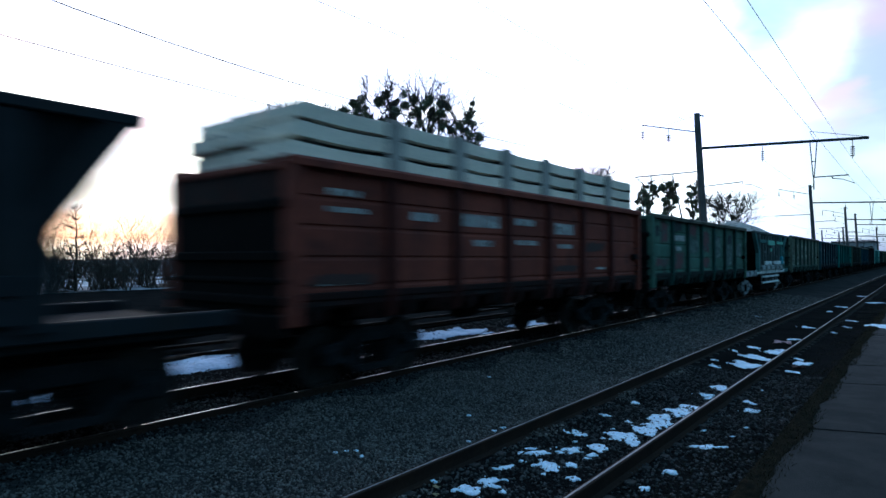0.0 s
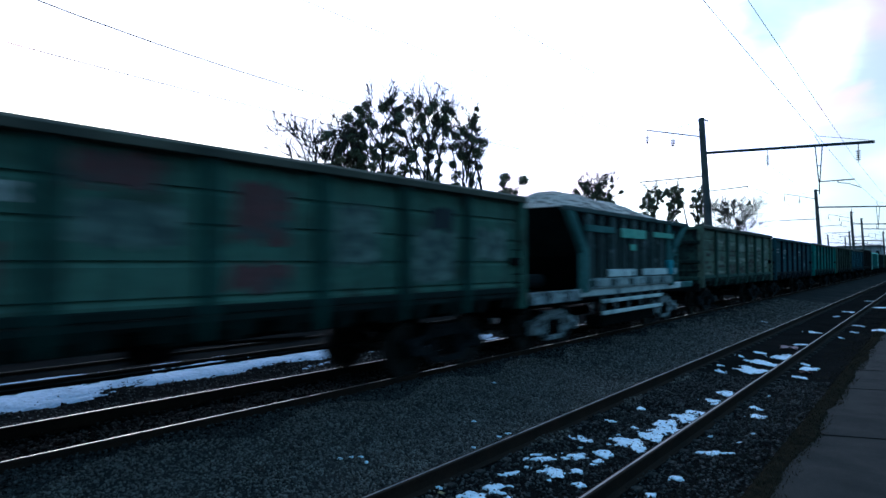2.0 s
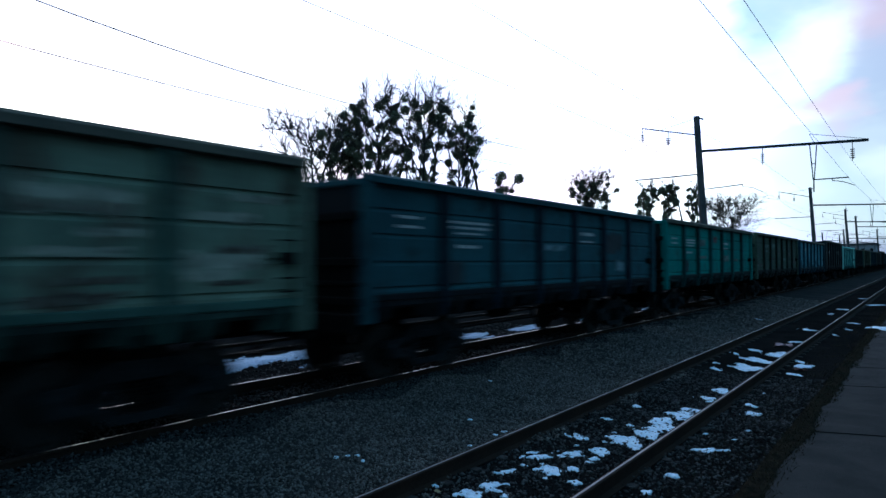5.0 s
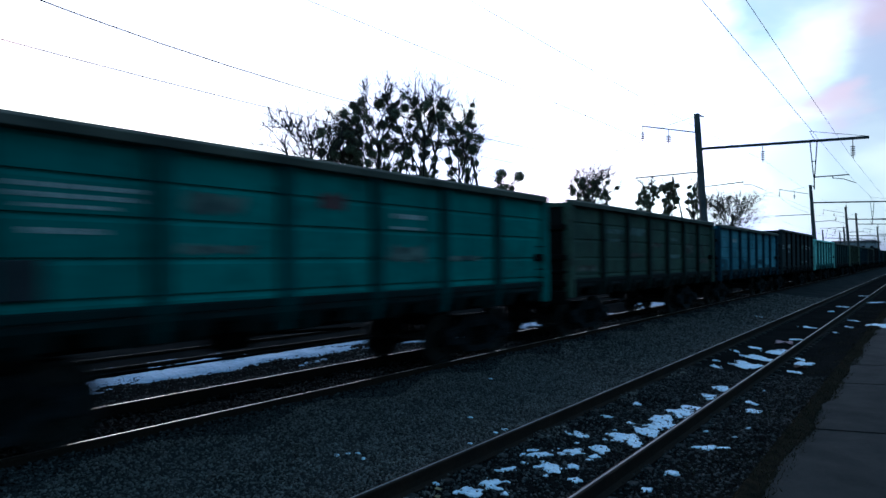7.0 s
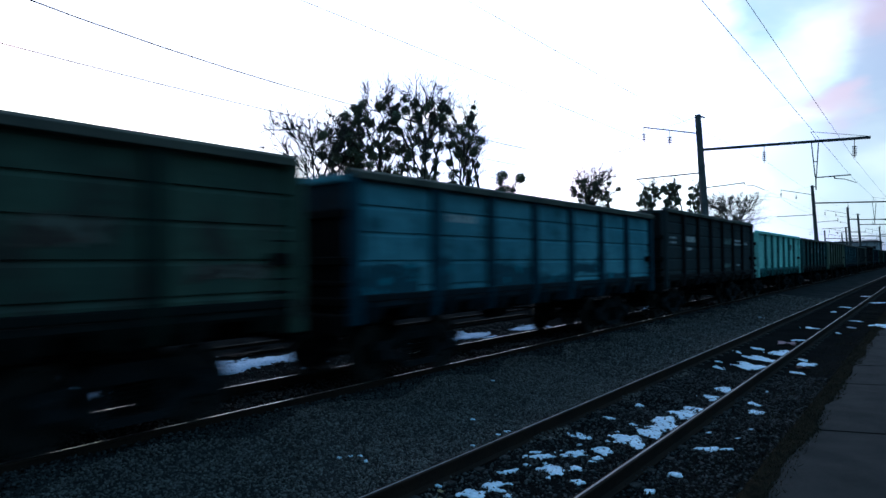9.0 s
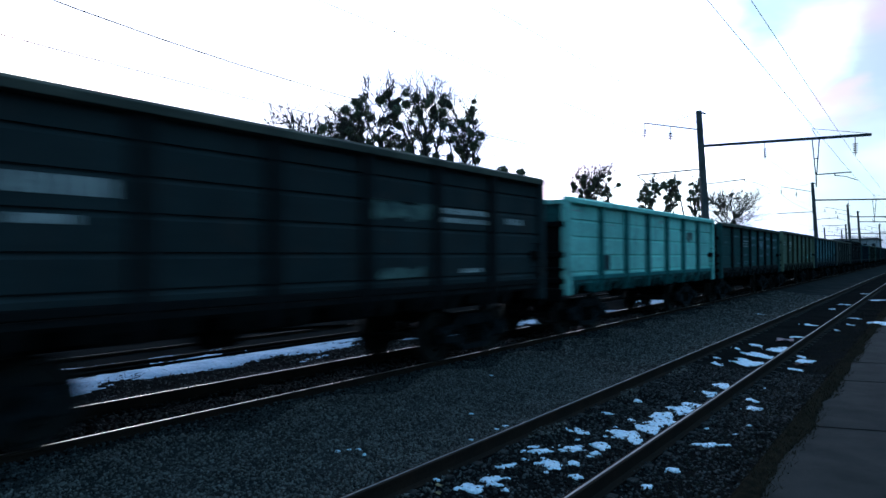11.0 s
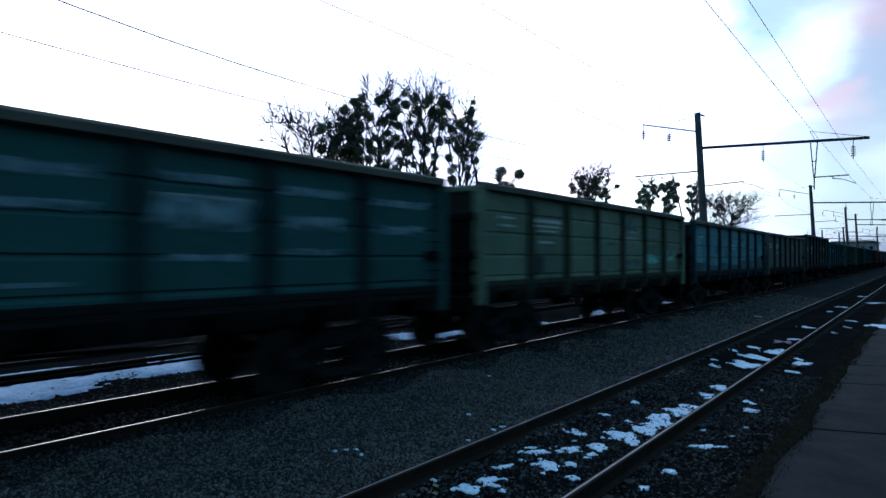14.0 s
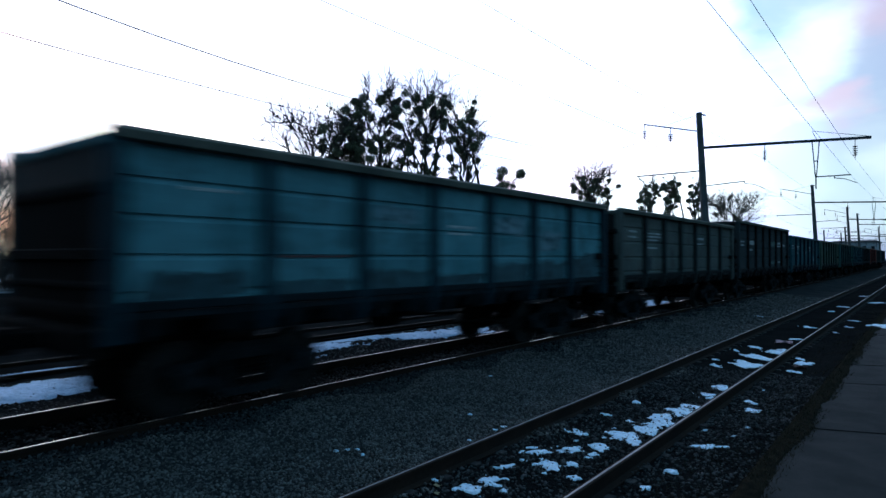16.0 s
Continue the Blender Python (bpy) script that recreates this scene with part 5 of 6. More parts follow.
        # darker blue patches low on the bays
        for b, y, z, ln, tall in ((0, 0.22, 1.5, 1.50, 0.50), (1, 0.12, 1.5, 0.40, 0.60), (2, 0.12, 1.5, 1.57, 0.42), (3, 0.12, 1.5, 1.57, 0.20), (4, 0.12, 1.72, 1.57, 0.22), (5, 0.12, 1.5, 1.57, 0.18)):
            patch(root, b, y, z, ln, tall, M_BLUE_DARK, "grime_patch")
    elif key == "aqua":
        plate(root)
        bars(root, 0, 0.45, 3.12, 1, 0.42, 0.025), bars(root, 3, 1.1, 3.12, 1, 0.36, 0.025), bars(root, 3, 1.1, 3.06, 1, 0.36, 0.02)
        bars(root, 1, 0.6, 2.85, 1, 0.4, 0.02)
        patch(root, 5, 0.5, 2.55, 0.8, 0.3, M_PALE_PATCH)
    elif key == "petrol":
        plate(root)
        for bay, y, z, count, tall in ((2, 0.25, 2.70, 9, 0.05), (2, 0.25, 2.58, 9, 0.035), (2, 0.25, 2.46, 9, 0.05), (2, 0.7, 2.04, 5, 0.05), (2, 0.6, 1.72, 6, 0.04), (2, 0.6, 1.62, 5, 0.05), (4, 0.3, 2.72, 8, 0.05),
                                       (4, 0.3, 2.62, 8, 0.06), (4, 0.3, 2.50, 8, 0.07), (1, 1.0, 1.66, 4, 0.05), (3, 0.4, 1.72, 5, 0.05), (0, 0.8, 2.6, 5, 0.04)):
            bars(root, bay, y, z, count, 0.11, tall, M_BLUE_PALE if z < 2.2 or bay == 0 else None)
        for b, y, z, ln, tall in ((4, 0.2, 2.40, 1.35, 0.36), (3, 0.2, 2.85, 1.3, 0.12), (4, 0.2, 2.92, 1.3, 0.10), (5, 0.2, 2.88, 1.3, 0.12), (6, 0.2, 2.85, 1.4, 0.12), (5, 0.3, 2.42, 1.1, 0.18), (6, 0.3, 2.40, 1.2, 0.14), (3, 0.3, 2.50, 1.0, 0.10),
                                  (5, 0.3, 2.06, 1.1, 0.08), (4, 0.3, 1.98, 1.1, 0.08), (2, 0.15, 2.90, 1.4, 0.06), (1, 0.2, 2.88, 1.2, 0.05)):
            patch(root, b, y, z, ln, tall, M_BLUE_PALE)
    elif key == "soot":
        patch(root, 4, 0.15, 2.66, 1.50, 0.26, M_PALE_PATCH), patch(root, 4, 0.3, 1.68, 1.1, 0.16, M_PALE_PATCH)
        bars(root, 5, 0.22, 2.80, 9, 0.115, 0.10), bars(root, 5, 0.18, 2.64, 10, 0.11, 0.09), bars(root, 5, 0.75, 1.72, 4, 0.13, 0.08)
        bars(root, 6, 0.55, 2.68, 5, 0.10, 0.12), bars(root, 1, 0.30, 2.66, 8, 0.11, 0.20), bars(root, 1, 0.5, 2.36, 5, 0.09, 0.10)
        bars(root, 0, 0.7, 2.74, 4, 0.12, 0.07), bars(root, 0, 0.7, 2.58, 4, 0.12, 0.07)
    elif key == "olive":
        standard_marks(root)
        for b, y, z, ln, tall in ((3, 0.25, 2.34, 1.2, 0.07), (5, 0.15, 2.60, 1.1, 0.10), (5, 0.3, 2.30, 1.2, 0.06), (6, 0.3, 2.05, 1.1, 0.20), (4, 0.2, 1.75, 1.3, 0.16), (3, 0.6, 1.62, 0.9, 0.07)):
            patch(root, b, y, z, ln, tall, M_PALE_PATCH)
        patch(root, 4, 0.3, 2.75, 0.9, 0.45, M_PALE_PATCH), patch(root, 5, 0.3, 1.82, 1.1, 0.26, M_AQUA_PATCH), patch(root, 6, 0.25, 1.86, 0.9, 0.20, M_AQUA_PATCH)
        bars(root, 1, 0.15, 2.78, 1, 1.3, 0.06)
    elif key == "dark_olive":
        bars(root, 1, 0.25, 2.70, 9, 0.11, 0.13, M_PALE_PATCH), bars(root, 1, 0.45, 2.48, 6, 0.10, 0.07, M_PALE_PATCH), bars(root, 4, 0.5, 2.6, 4, 0.13, 0.10, M_PALE_PATCH)
        patch(root, 2, 0.3, 2.05, 1.1, 0.12, M_RUST_STREAK), patch(root, 3, 0.2, 2.35, 1.2, 0.16, M_RUST_STREAK), patch(root, 5, 0.3, 2.2, 1.0, 0.3, M_RUST_STREAK), patch(root, 0, 0.5, 1.7, 1.2, 0.14, M_RUST_STREAK)
        patch(root, 6, 0.4, 1.8, 1.2, 0.2, M_RUST_STREAK), patch(root, 2, 0.2, 2.7, 1.3, 0.2, M_PALE_PATCH), patch(root, 4, 0.2, 2.0, 1.2, 0.14, M_PALE_PATCH)
    elif key == "navy":
        standard_marks(root)
        patch(root, 5, 0.9, 1.78, 0.6, 0.28, M_BLUE_PALE), patch(root, 3, 0.3, 2.3, 1.0, 0.12, M_BLUE_PALE), patch(root, 5, 0.2, 2.3, 1.2, 0.5, M_DARK_PATCH)
    elif key == "slate":
        bars(root, 3, 0.5, 2.56, 5, 0.12, 0.05), bars(root, 3, 0.5, 2.44, 4, 0.12, 0.04), bars(root, 0, 0.9, 2.82, 4, 0.13, 0.04)
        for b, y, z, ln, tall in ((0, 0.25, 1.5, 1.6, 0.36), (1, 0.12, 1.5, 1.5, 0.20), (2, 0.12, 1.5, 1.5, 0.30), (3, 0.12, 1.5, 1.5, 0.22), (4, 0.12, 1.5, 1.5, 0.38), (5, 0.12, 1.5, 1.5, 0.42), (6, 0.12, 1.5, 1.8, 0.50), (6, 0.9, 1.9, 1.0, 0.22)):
            patch(root, b, y, z, ln, tall, M_SLATE_DARK, "grime_patch")
        patch(root, 1, 0.2, 2.02, 1.4, 0.03, M_RED_PATCH), patch(root, 2, 0.3, 2.6, 1.1, 0.25, M_BLUE_PALE), patch(root, 4, 0.3, 2.5, 1.1, 0.35, M_BLUE_PALE), patch(root, 5, 0.3, 2.2, 1.1, 0.4, M_BLUE_PALE)
    else:
        standard_marks(root)


M_SOOT_RED = surface("soot_on_red_paint", (0.035, 0.018, 0.016), (0.05, 0.024, 0.02), rough=0.85, grain=12, patch=3, bump=0.1)
to_mark = []
for key, s, tall, ride in ORDER:
    proto = tall_wagon if tall else low_wagon
    if proto not in used:
        used[proto] = True
        wagon = proto
    else:
        wagon = copy_thing(proto, Matrix.Identity(4))
    material, label = PAINTS[key]
    tagged(wagon, label if key != "rust_red" or s < 6 else "rust-red painted open freight wagon, worn", "freight wagon", "wagons of the freight train")
    repaint(wagon, material)
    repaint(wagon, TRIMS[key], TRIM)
    repaint(wagon, SHADED_TRIMS[key], SHADED_PARTS)
    repaint(wagon, TRIMS[key] if key in ("beige_green", "aqua", "olive") else SHADED_TRIMS[key], ("side_sill",))
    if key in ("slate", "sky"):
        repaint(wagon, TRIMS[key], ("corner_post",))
    if key not in ("aqua", "rust_red", "navy"):
        repaint(wagon, M_TOP_RAIL, ("top_rail",))
    wagon.scale = (1, {"rust_red": 1.018, "patched_green": 1.006}.get(key, 1), ride)   # the red ones are a slightly longer type
    # gates and beams coloured near black for the shade between wagons
    repaint(wagon, SHADED_TRIMS[key] if key == "beige_green" else M_BLACK, ("end_gate", "end_beam"))
    if s < 240:
        to_mark.append((wagon, key))
    MOVING.append((wagon, s))

for wagon, key in to_mark:
    mark_wagon(wagon, key)

loaded_hopper = hopper(M_HOPPER, M_DUSTY, True, 3.38, "dusty blue ballast hopper wagon heaped with crushed stone")
MOVING.append((loaded_hopper, 32.86))
MOVING.append((heap(1.95, 10.65, 3.38), 32.86))
lead_hopper = hopper(M_HOPPER_DARK, M_HOPPER_DARK, False, 3.55, "sooty dark hopper wagon with sloping end")
MOVING.append((lead_hopper, -6.85))
stack = panel_load(3.450)
stack.scale = (1, 1.018, 1)
MOVING.append((stack, 5.40))


# ---- overhead line ----
def catenary_mast(x, y, full=True):
    """A raked concrete pole with a long beam over the tracks, brackets, insulators and droppers."""
    root = tagged(new("catenary_mast"), "dark concrete mast carrying a long steel beam over the tracks", "overhead line mast", "masts along the railway")
    root.location = (x, y, 0)
    bm = bmesh.new()
    tube(bm, (0.42, 0, -0.6), (-0.2, 0, 11.8), 0.30, 0.19, n=16)
    part("pole", bm, M_CONCRETE_POLE, root)
    bm = bmesh.new()
    tube(bm, (-0.2, 0, 11.75), (0.25, 0, 11.55), 0.05, n=8)
    part("cap_bracket", bm, M_STEEL, root)
    bm = bmesh.new()   # beam: two chords and rungs
    for dz in (-0.045, 0.045):
        tube(bm, (-0.1, 0, 9.42 + dz), (9.4, 0, 9.02 + dz * 0.8), 0.05, n=8)
    for k in range(16):
        u = 0.3 + k * 0.58
        tube(bm, (u, 0, 9.42 - 0.042 * u - 0.06), (u + 0.28, 0, 9.42 - 0.042 * u + 0.06), 0.02, n=6)
    part("beam", bm, M_STEEL, root)
    bm = bmesh.new()
    tube(bm, (6.4, 0, 9.75), (9.3, 0, 9.10), 0.015, n=6)
    tube(bm, (6.4, 0, 9.75), (6.7, 0, 9.12), 0.015, n=6)
    part("beam_stay", bm, M_STEEL, root)
    bm = bmesh.new()   # hanging V frame
    for s in (-1, 1):
        tube(bm, (6.6 + s * 0.19, 0, 9.12), (6.6 + s * 0.03, 0, 6.95), 0.034, n=6)
    tube(bm, (6.6, 0, 7.05), (6.6, 0, 6.18), 0.04, n=6)
    tube(bm, (6.47, 0, 7.9), (6.73, 0, 7.9), 0.03, n=6)
    part("drop_frame", bm, M_STEEL, root)
    bm = bmesh.new()
    tube(bm, (6.6, 0, 6.93), (8.4, 0, 6.93), 0.036, n=6)
    tube(bm, (7.55, 0, 6.93), (7.58, 0, 6.76), 0.03, n=6)
    tube(bm, (7.55, 0, 6.80), (8.1, 0, 6.70), 0.024, n=6)
    tube(bm, (8.1, 0, 6.70), (8.7, 0, 6.42), 0.022, n=6)
    part("registration_arm", bm, M_STEEL, root)
    bm = bmesh.new()
    tube(bm, (0.2, 0, 6.83), (2.65, 0, 6.97), 0.038, n=6)
    tube(bm, (2.6, 0, 6.97), (2.62, 0, 6.80), 0.03, n=6)
    tube(bm, (2.62, 0, 6.82), (3.2, 0, 6.72), 0.020, n=6)
    tube(bm, (3.2, 0, 6.72), (3.8, 0, 6.40), 0.022, n=6)
    part("registration_arm", bm, M_STEEL, root)
    bm = bmesh.new()   # feeder bracket on the field side with its stay
    tube(bm, (-0.2, 0, 10.55), (-3.95, 0, 11.5), 0.042, n=6)
    tube(bm, (-0.2, 0, 11.7), (-2.6, 0, 11.2), 0.012, n=6)
    part("feeder_bracket", bm, M_STEEL, root)
    bm = bmesh.new()
    tube(bm, (-0.1, 0, 7.87), (-4.5, 0, 7.83), 0.048, n=6)
    part("feeder_bracket", bm, M_STEEL, root)
    for u, top, count, rad in ((3.8, 9.25, 5, 0.11), (8.6, 9.02, 5, 0.13), (-3.9, 11.45, 4, 0.13), (-2.1, 11.0, 4, 0.17)):
        bm = bmesh.new()
        tube(bm, (u, 0, top), (u, 0, top - 0.5), 0.024, n=6)
        for k in range(count):
            lathe(bm, [(0.0, 0.03), (-0.02, rad), (-0.05, rad * 0.95), (-0.07, 0.03)], (u, 0, top - 0.42 - k * 0.125), "z", 12)
        tube(bm, (u, 0, top - 0.4), (u, 0, top - 0.5 - count * 0.125), 0.025, n=6)
        part("insulator", bm, M_INSULATOR, root)
    return root


MAST_X, MAST_Y = -11.9, (-6.3, 43.7, 96, 142, 164, 240)
mast = catenary_mast(MAST_X, MAST_Y[1])
for y in MAST_Y:
    if y != MAST_Y[1]:
        copy_thing(mast, Matrix.Translation((MAST_X, y, 0)))
for x, y in ((-24, 215), (-22, 240), (-17, 196)):
    copy_thing(mast, Matrix.Translation((x, y, -1.5)))


def wire(name, x, attach, low, power, radius, label, zigzag=0.0):
    """One continuous wire that sags between the masts."""
    verts, faces, n = [], [], 6
    for i, (a, b) in enumerate(zip(MAST_Y, MAST_Y[1:])):
        mid, half = (a + b) / 2, (b - a) / 2
        z0 = max(low, attach - (9 if i == 0 else 0.7))
        for k in range(24):
            y = a + (b - a) * k / 24
            z = z0 + (attach - z0) * abs((y - mid) / half) ** power
            cx = x + zigzag * ((y - mid) / half) * (-1 if i % 2 else 1)
            verts += [(cx + radius * math.cos(q * math.tau / n), y, z + radius * math.sin(q * math.tau / n)) for q in range(n)]
    for r in range(len(verts) // n - 1):
        for q in range(n):
            p, w = r * n + q, r * n + (q + 1) % n
            faces.append((p, w, w + n, p + n))
    return tagged(new(name, raw_mesh(name, verts, faces, M_WIRE, True)), label, "overhead wire")


wire("feeder_wire", -15.8, 10.45, 7.56, 3.0, 0.015, "sagging dark feeder wire on the masts' field side")
wire("feeder_wire", -16.35, 7.8, 6.85, 2.6, 0.012, "sagging thin wire on the masts' lower bracket")
wire("messenger_wire", -3.17, 7.95, 7.90, 2.0, 0.008, "messenger wire above the near track", -0.20)
wire("contact_wire", -3.22, 6.75, 6.75, 2.0, 0.007, "contact wire above the near track", -0.21)
wire("messenger_wire", FAR_X + 0.3, 8.25, 7.85, 2.0, 0.005, "messenger wire above the train's track")
wire("contact_wire", FAR_X + 0.3, 6.35, 6.35, 2.0, 0.005, "contact wire above the train's track")


# ---- trees ----
def clump_mesh(seed, n=430):
    """A mistletoe ball: many paired small leaves round a few close lumps, uneven and open at the rim."""
    rng = random.Random(seed)
    verts, faces = [], []
    lumps = [Vector((rng.gauss(0, 0.09), rng.gauss(0, 0.09), rng.gauss(0, 0.09))) for _ in range(3)]
    for _ in range(n):
        d = Vector((rng.gauss(0, 1), rng.gauss(0, 1), rng.gauss(0, 1))).normalized()
        c = rng.choice(lumps) + d * (0.86 * rng.random() ** 0.42)
        a = Vector((rng.gauss(0, 1), rng.gauss(0, 1), rng.gauss(0, 1))).normalized()
        b = a.orthogonal().normalized()
        ln, wd = rng.uniform(0.12, 0.22), rng.uniform(0.06, 0.10)
        k = len(verts)
        verts += [c - a * ln, c + b * wd, c + a * ln, c - b * wd]
        faces.append((k, k + 1, k + 2, k + 3))
    return raw_mesh("mistletoe", verts, faces, M_MISTLETOE)


CLUMPS = [clump_mesh(k) for k in range(5)]


def tree(x, y, height, crown_r, crown_from, seed, balls, ball_r, label, lean=(0, 0), limbs=22, twig=0.015, top_heavy=False):
    """A bare winter tree: tapered forked trunk, limbs reaching to an uneven oval crown, side branches, fine twigs, mistletoe balls."""
    rng = random.Random(seed)
    root = tagged(new("tree"), label, "tree", "trees beyond the railway")
    root.location = (x, y, -0.3)
    wood, fine, seats = bmesh.new(), bmesh.new(), []

    def curve_limb(p, q, r0, r1, level, bm):
        n = 6 if level == 0 else 4 if level == 1 else 2
        pts, last = [], p
        sag = Vector((rng.gauss(0, 1), rng.gauss(0, 1), rng.gauss(0.4, 0.6))) * (q - p).length * 0.07
        for k in range(1, n + 1):
            f = k / n
            c = p.lerp(q, f) + sag * math.sin(f * math.pi) + Vector((rng.gauss(0, 1), rng.gauss(0, 1), rng.gauss(0, 1))) * (q - p).length * 0.022
            ra, rb = r0 + (r1 - r0) * (k - 1) / n, r0 + (r1 - r0) * f
            tube(bm, last, c, ra, rb, n=(7, 5, 4, 3)[level], caps=False)
            pts.append((c, rb, (c - last).normalized()))
            last = c
        return pts

    top = Vector((lean[0] * height, lean[1] * height, height * 0.93))
    trunk = curve_limb(Vector((0, 0, 0)), top, height * 0.017, 0.025, 0, wood)
    mid, half = (crown_from + height) / 2, (height - crown_from) / 2
    for k in range(limbs):
        f = (k + rng.random()) / limbs
        z0 = crown_from * 0.75 + (height * 0.85 - crown_from * 0.75) * f
        start = top * (z0 / top.z)
        a = k * 2.4 + rng.uniform(-0.5, 0.5)
        up = min(height, z0 + rng.uniform(0.5, 1.0) * (height - z0) * 0.8)
        rad = crown_r * math.sqrt(max(0.08, 1 - ((up - mid) / half) ** 2)) * rng.uniform(0.65, 1.1)
        end = Vector((math.cos(a) * rad, math.sin(a) * rad, up)) + Vector((lean[0], lean[1], 0)) * up
        r = height * 0.0050 * (1.25 - f)
        main = curve_limb(start, end, r, twig * 1.6, 1, wood)
        for c, rr, d in main:
            seats.append(c)
            for _ in range(4):
                side = Matrix.Rotation(rng.uniform(0, math.tau), 3, d) @ d.orthogonal().normalized()
                e = c + (d + side * rng.uniform(0.5, 1.0) + Vector((0, 0, 0.3))).normalized() * crown_r * rng.uniform(0.25, 0.6)
                sub = curve_limb(c, e, rr * 0.55 + twig * 0.3, twig, 2, fine)
                for c2, r2, d2 in sub:
                    seats.append(c2)
                    for _ in range(3):
                        s2 = Matrix.Rotation(rng.uniform(0, math.tau), 3, d2) @ d2.orthogonal().normalized()
                        curve_limb(c2, c2 + (d2 + s2 * 0.8 + Vector((0, 0, 0.35))).normalized() * crown_r * rng.uniform(0.12, 0.32), twig, twig * 0.7, 3, fine)
    part("trunk", wood, M_BARK, root)
    part("branchwork", fine, M_TWIG, root)
    seats = [c for c in seats if crown_from < c.z < (height * 0.90 if balls > 40 else height)]
    taken = []
    for _ in range(balls):
        r = ball_r * rng.uniform(0.55, 1.25)
        for _ in range(14):   # balls sit apart, crowding only low in the crown
            c = rng.choice(seats)
            if top_heavy or c.z < mid or rng.random() < 0.45:
                if all((c - q).length > (r + k) * 0.78 for q, k in taken):
                    break
        else:
            continue
        taken.append((c, r))
        ball = part("mistletoe", rng.choice(CLUMPS), None, root, at=Matrix.Translation(c) @ Matrix.Rotation(rng.uniform(0, 6.28), 4, "Z") @ Matrix.Diagonal((r, r, r * rng.uniform(0.85, 1.05), 1)))
        tagged(ball, kind="stuff")
    return root


TREE_A, TREE_C = "tall bare winter tree full of dark mistletoe balls", "slim tree thickly grown with mistletoe"
tree(-42.3, 36.6, 15.6, 3.6, 7.0, 3, 0, 0.5, "low bare winter tree with spreading twigs", lean=(-0.04, -0.03), limbs=13, twig=0.021)
tree(-40.9, 38.0, 16.0, 2.3, 7.0, 5, 60, 0.47, TREE_A, lean=(0.01, 0.0))
tree(-38.2, 39.9, 18.6, 2.5, 7.0, 8, 64, 0.47, TREE_A)
tree(-35.2, 42.4, 18.6, 2.6, 7.0, 13, 54, 0.46, TREE_A, lean=(0.01, 0.01))
tree(-32.5, 44.5, 16.2, 2.1, 7.0, 21, 40, 0.46, "slim bare tree hung with mistletoe balls", lean=(0.01, 0.01), top_heavy=True)
tree(-37.2, 59.7, 12.6, 1.5, 9.8, 34, 6, 0.60, "small bare tree with a few round mistletoe balls", limbs=5, twig=0.012, top_heavy=True)
tree(-31.7, 70.4, 13.6, 2.6, 7.5, 55, 46, 0.46, "bare tree with mistletoe balls low in the crown", twig=0.014)
tree(-28.0, 79.5, 12.8, 1.5, 6.5, 61, 50, 0.46, TREE_C, limbs=12, top_heavy=True)
tree(-25.9, 81.0, 13.4, 1.1, 6.5, 67, 56, 0.46, TREE_C, limbs=12, top_heavy=True)
tree(-23.4, 83.0, 13.2, 0.7, 6.5, 71, 56, 0.40, TREE_C, limbs=12, top_heavy=True)
tree(-22.6, 96.6, 11.4, 3.8, 4.5, 77, 16, 0.4, "round bare tree with dense fine twigs", limbs=34, twig=0.012)


def shrub(x, y, z, height, seed, r0=0.03):
    rng = random.Random(seed)
    bm = bmesh.new()

    def shoot(p, d, length, r, level):
        for k in range(3):
            q = p + d * (length / 3)
            tube(bm, p, q, r, r * 0.8, n=4, caps=False)
            p, r = q, r * 0.8
            d = (d + Vector((rng.gauss(0, 0.22), rng.gauss(0, 0.22), rng.gauss(0.0, 0.15)))).normalized()
            if level < 3:
                side = Matrix.Rotation(rng.uniform(0, 6.28), 3, d) @ d.orthogonal().normalized()
                shoot(p, (d + side * rng.uniform(0.5, 1.1)).normalized(), length * rng.uniform(0.4, 0.65), r * 0.7, level + 1)
    for _ in range(10):
        a = rng.uniform(0, 6.28)
        shoot(Vector((rng.gauss(0, 0.25), rng.gauss(0, 0.25), 0)), Vector((math.cos(a) * 0.45, math.sin(a) * 0.45, 1)).normalized(), height * rng.uniform(0.5, 0.85), r0, 0)
    ob = new("shrub", mesh_of("shrub", bm, M_TWIG))
    ob.location = (x, y, z)
    return tagged(ob, "leafless thicket shrub with tangled twigs", "shrub", "shrubs beyond the railway")


rng_s = random.Random(12)
protos = [shrub(-46.5, 12 + 5 * k, -0.4, 4.0, 40 + k, 0.035) for k in range(4)]
for k in range(104):
    p = protos[k % 4]
    c = copy_thing(p, pose(-46.5 - rng_s.random() * 6, 5 + k * 0.34 + rng_s.gauss(0, 0.4), -0.4, 0, 0, rng_s.uniform(0, 360)))
    c.scale = [rng_s.uniform(0.85, 1.45)] * 3


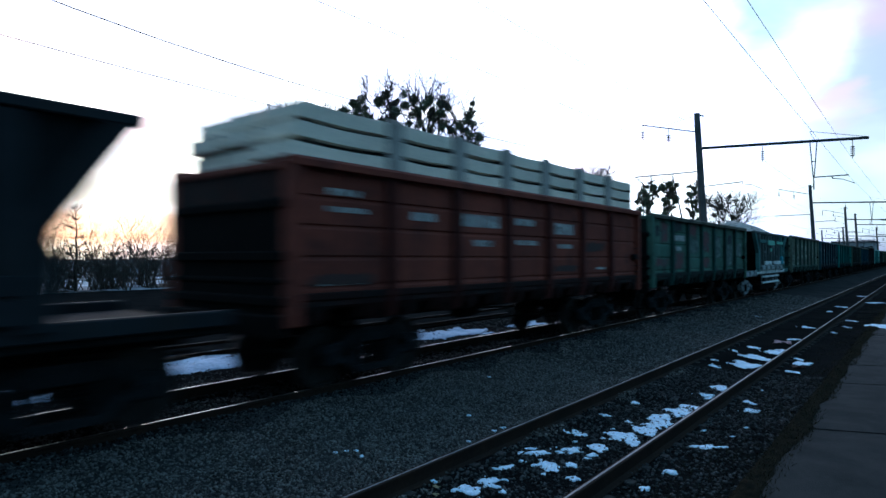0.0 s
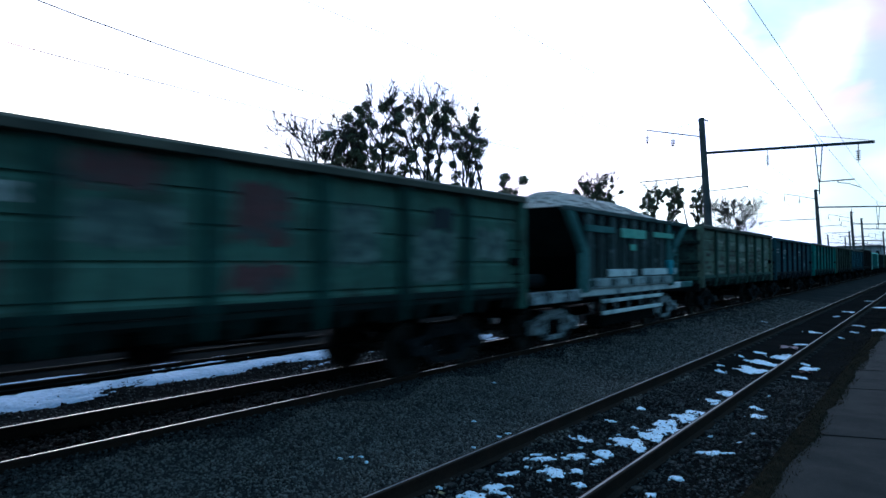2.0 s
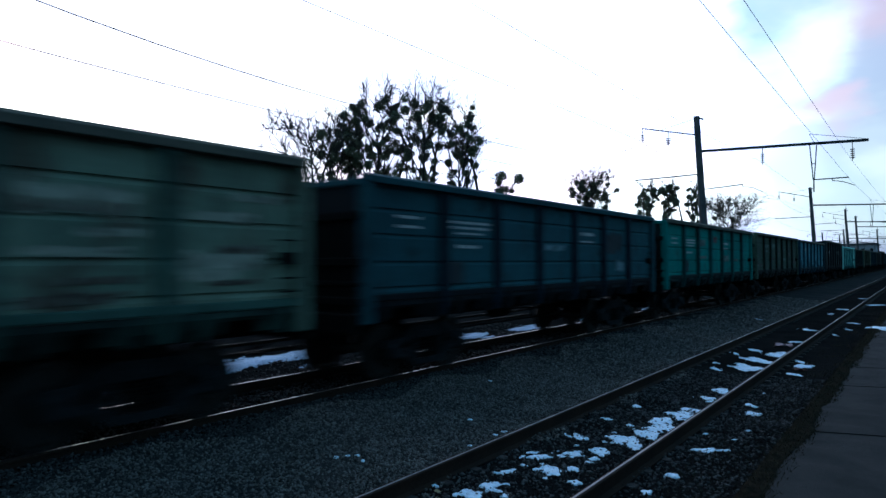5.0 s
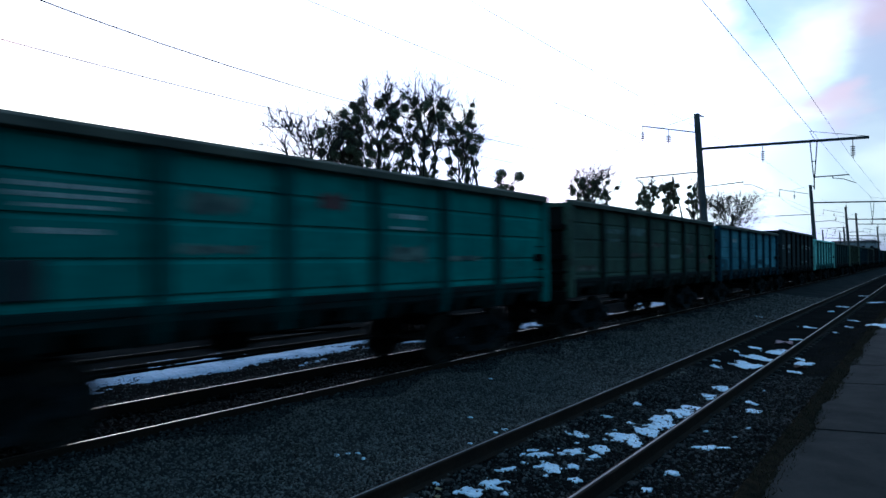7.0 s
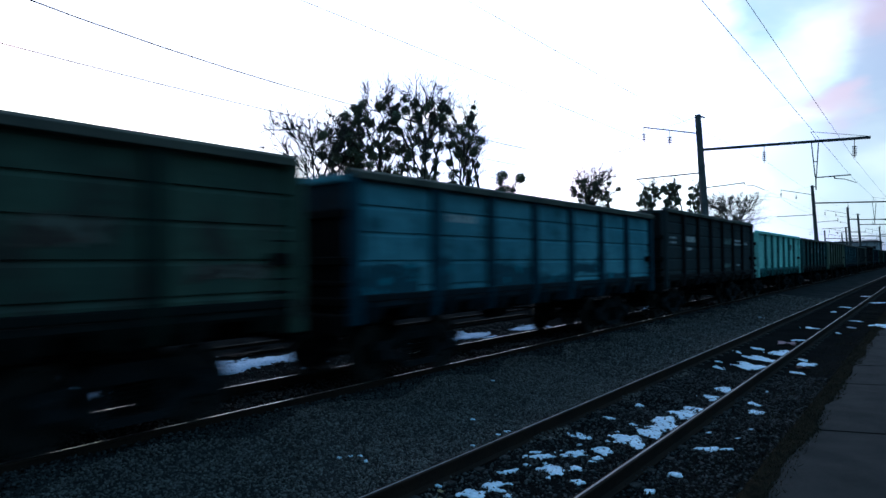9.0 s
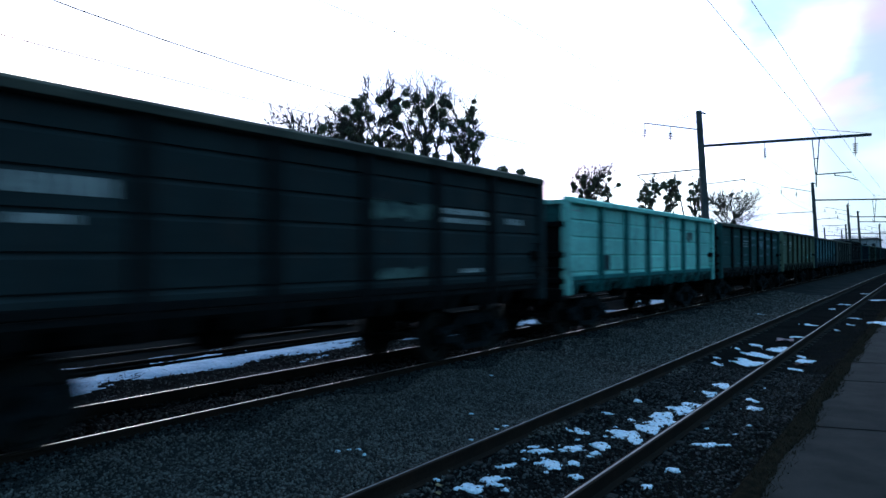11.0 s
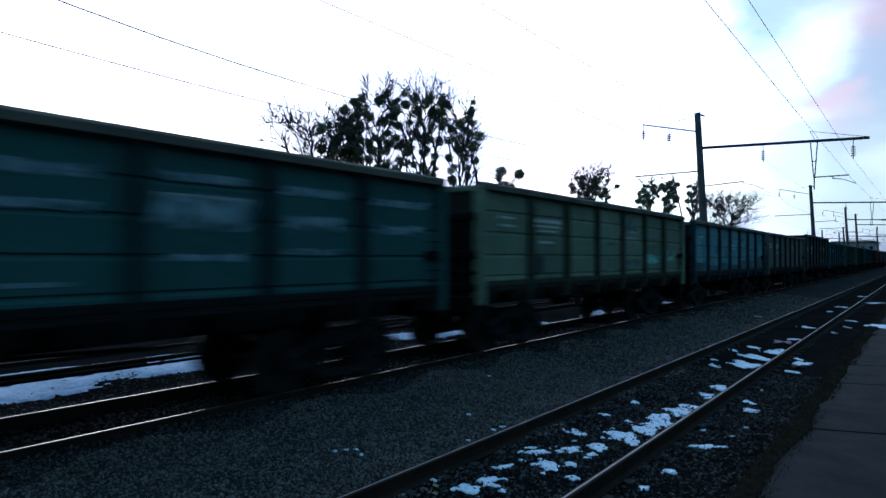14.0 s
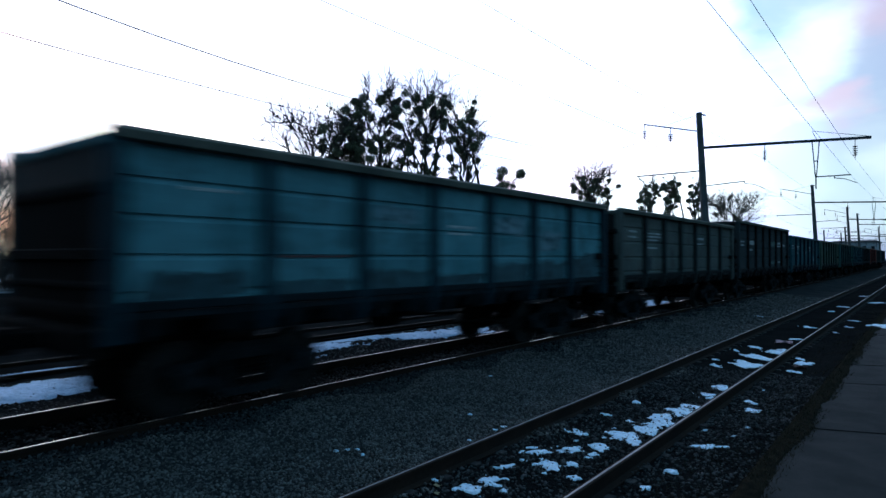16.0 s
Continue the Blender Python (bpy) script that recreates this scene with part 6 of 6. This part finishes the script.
def sapling(x, y, z, height, seed):
    """A slim young tree with a crooked stem and short bare side shoots."""
    rng = random.Random(seed)
    root = tagged(new("sapling"), "slim bare sapling standing over the thicket", "tree", "trees beyond the railway")
    root.location = (x, y, z)
    stem, side = bmesh.new(), bmesh.new()
    p, n = Vector((0, 0, 0)), 9
    for k in range(n):
        q = Vector((rng.gauss(0, 0.10), rng.gauss(0, 0.10), height * (k + 1) / n))
        tube(stem, p, q, 0.10 * (1 - k / n) + 0.02, 0.10 * (1 - (k + 1) / n) + 0.02, n=6, caps=False)
        for _ in range(3 if k > 1 else 0):
            a, ln = rng.uniform(0, 6.28), (1.5 - 1.1 * k / n) * rng.uniform(0.5, 1.0)
            e = q + Vector((math.cos(a) * ln, math.sin(a) * ln, rng.uniform(0.0, 0.4)))
            tube(side, q, e, 0.035, 0.025, n=4, caps=False)
            for _ in range(3):
                m = q.lerp(e, rng.uniform(0.4, 1.0))
                tube(side, m, m + Vector((rng.gauss(0, 0.3), rng.gauss(0, 0.3), rng.uniform(0.05, 0.4))), 0.025, 0.018, n=4, caps=False)
        p = q
    part("trunk", stem, M_BARK, root)
    part("branchwork", side, M_TWIG, root)


sapling(-47.4, 18.9, -0.4, 5.8, 7)
tree(-51.8, 14.4, 8.0, 3.6, 1.4, 91, 0, 0.5, "low spreading bare tree at the edge of the thicket", limbs=20, twig=0.016)
tree(-44.8, 32.2, 7.4, 4.0, 1.4, 93, 0, 0.5, "low spreading bare tree at the edge of the thicket", limbs=18, twig=0.016)


# ---- far building ----
def far_building(x0, x1, y0, y1, h):
    root = tagged(new("building"), "low pale building with a flat grey roof far down the line", "building")
    bm = bmesh.new()
    soft_box(bm, x0, x1, y0, y1, -0.4, h, 0.03)
    part("wall", bm, M_WALL, root)
    bm = bmesh.new()
    soft_box(bm, x0 - 0.4, x1 + 0.4, y0 - 0.4, y1 + 0.4, h, h + 0.5, 0.05)
    part("roof", bm, M_ROOF, root)
    for k in range(5):
        for z in (1.0, 4.3):
            bm = bmesh.new()
            x = x0 + 0.8 + k * (x1 - x0 - 2.2) / 4
            soft_box(bm, x, x + 0.9, y0 - 0.06, y0 + 0.1, z, z + 1.5, 0.02)
            part("window", bm, M_GLASS, root)


far_building(-24.0, -12.6, 240, 262, 7.0)


# ---- all that moves ----
def motions():
    turn = math.degrees(SPEED / WHEEL_R)
    roll_rows = {}
    first = {}
    for thing, s in MOVING:
        walk(thing, [(0.0, pose(FAR_X, s, 0)), (8.0, pose(FAR_X, s - 8 * SPEED, 0)), (16.0, pose(FAR_X, s - 16 * SPEED, 0))])
        for o in thing.children_recursive:
            if not o.name.startswith("wheelset"):
                continue
            y = round(o.matrix_basis.translation.y, 3)
            if y not in first:
                steps = int(16.0 / 0.0666667) + 1
                walk(o, [(k / 15, pose(0, y, WHEEL_R, (turn * k / 15) % 360)) for k in range(steps)])
                first[y] = o
            else:
                o.rotation_mode = "QUATERNION"
                o.animation_data_create()
                o.animation_data.action = first[y].animation_data.action
                o.animation_data.action_slot = first[y].animation_data.action_slot


motions()
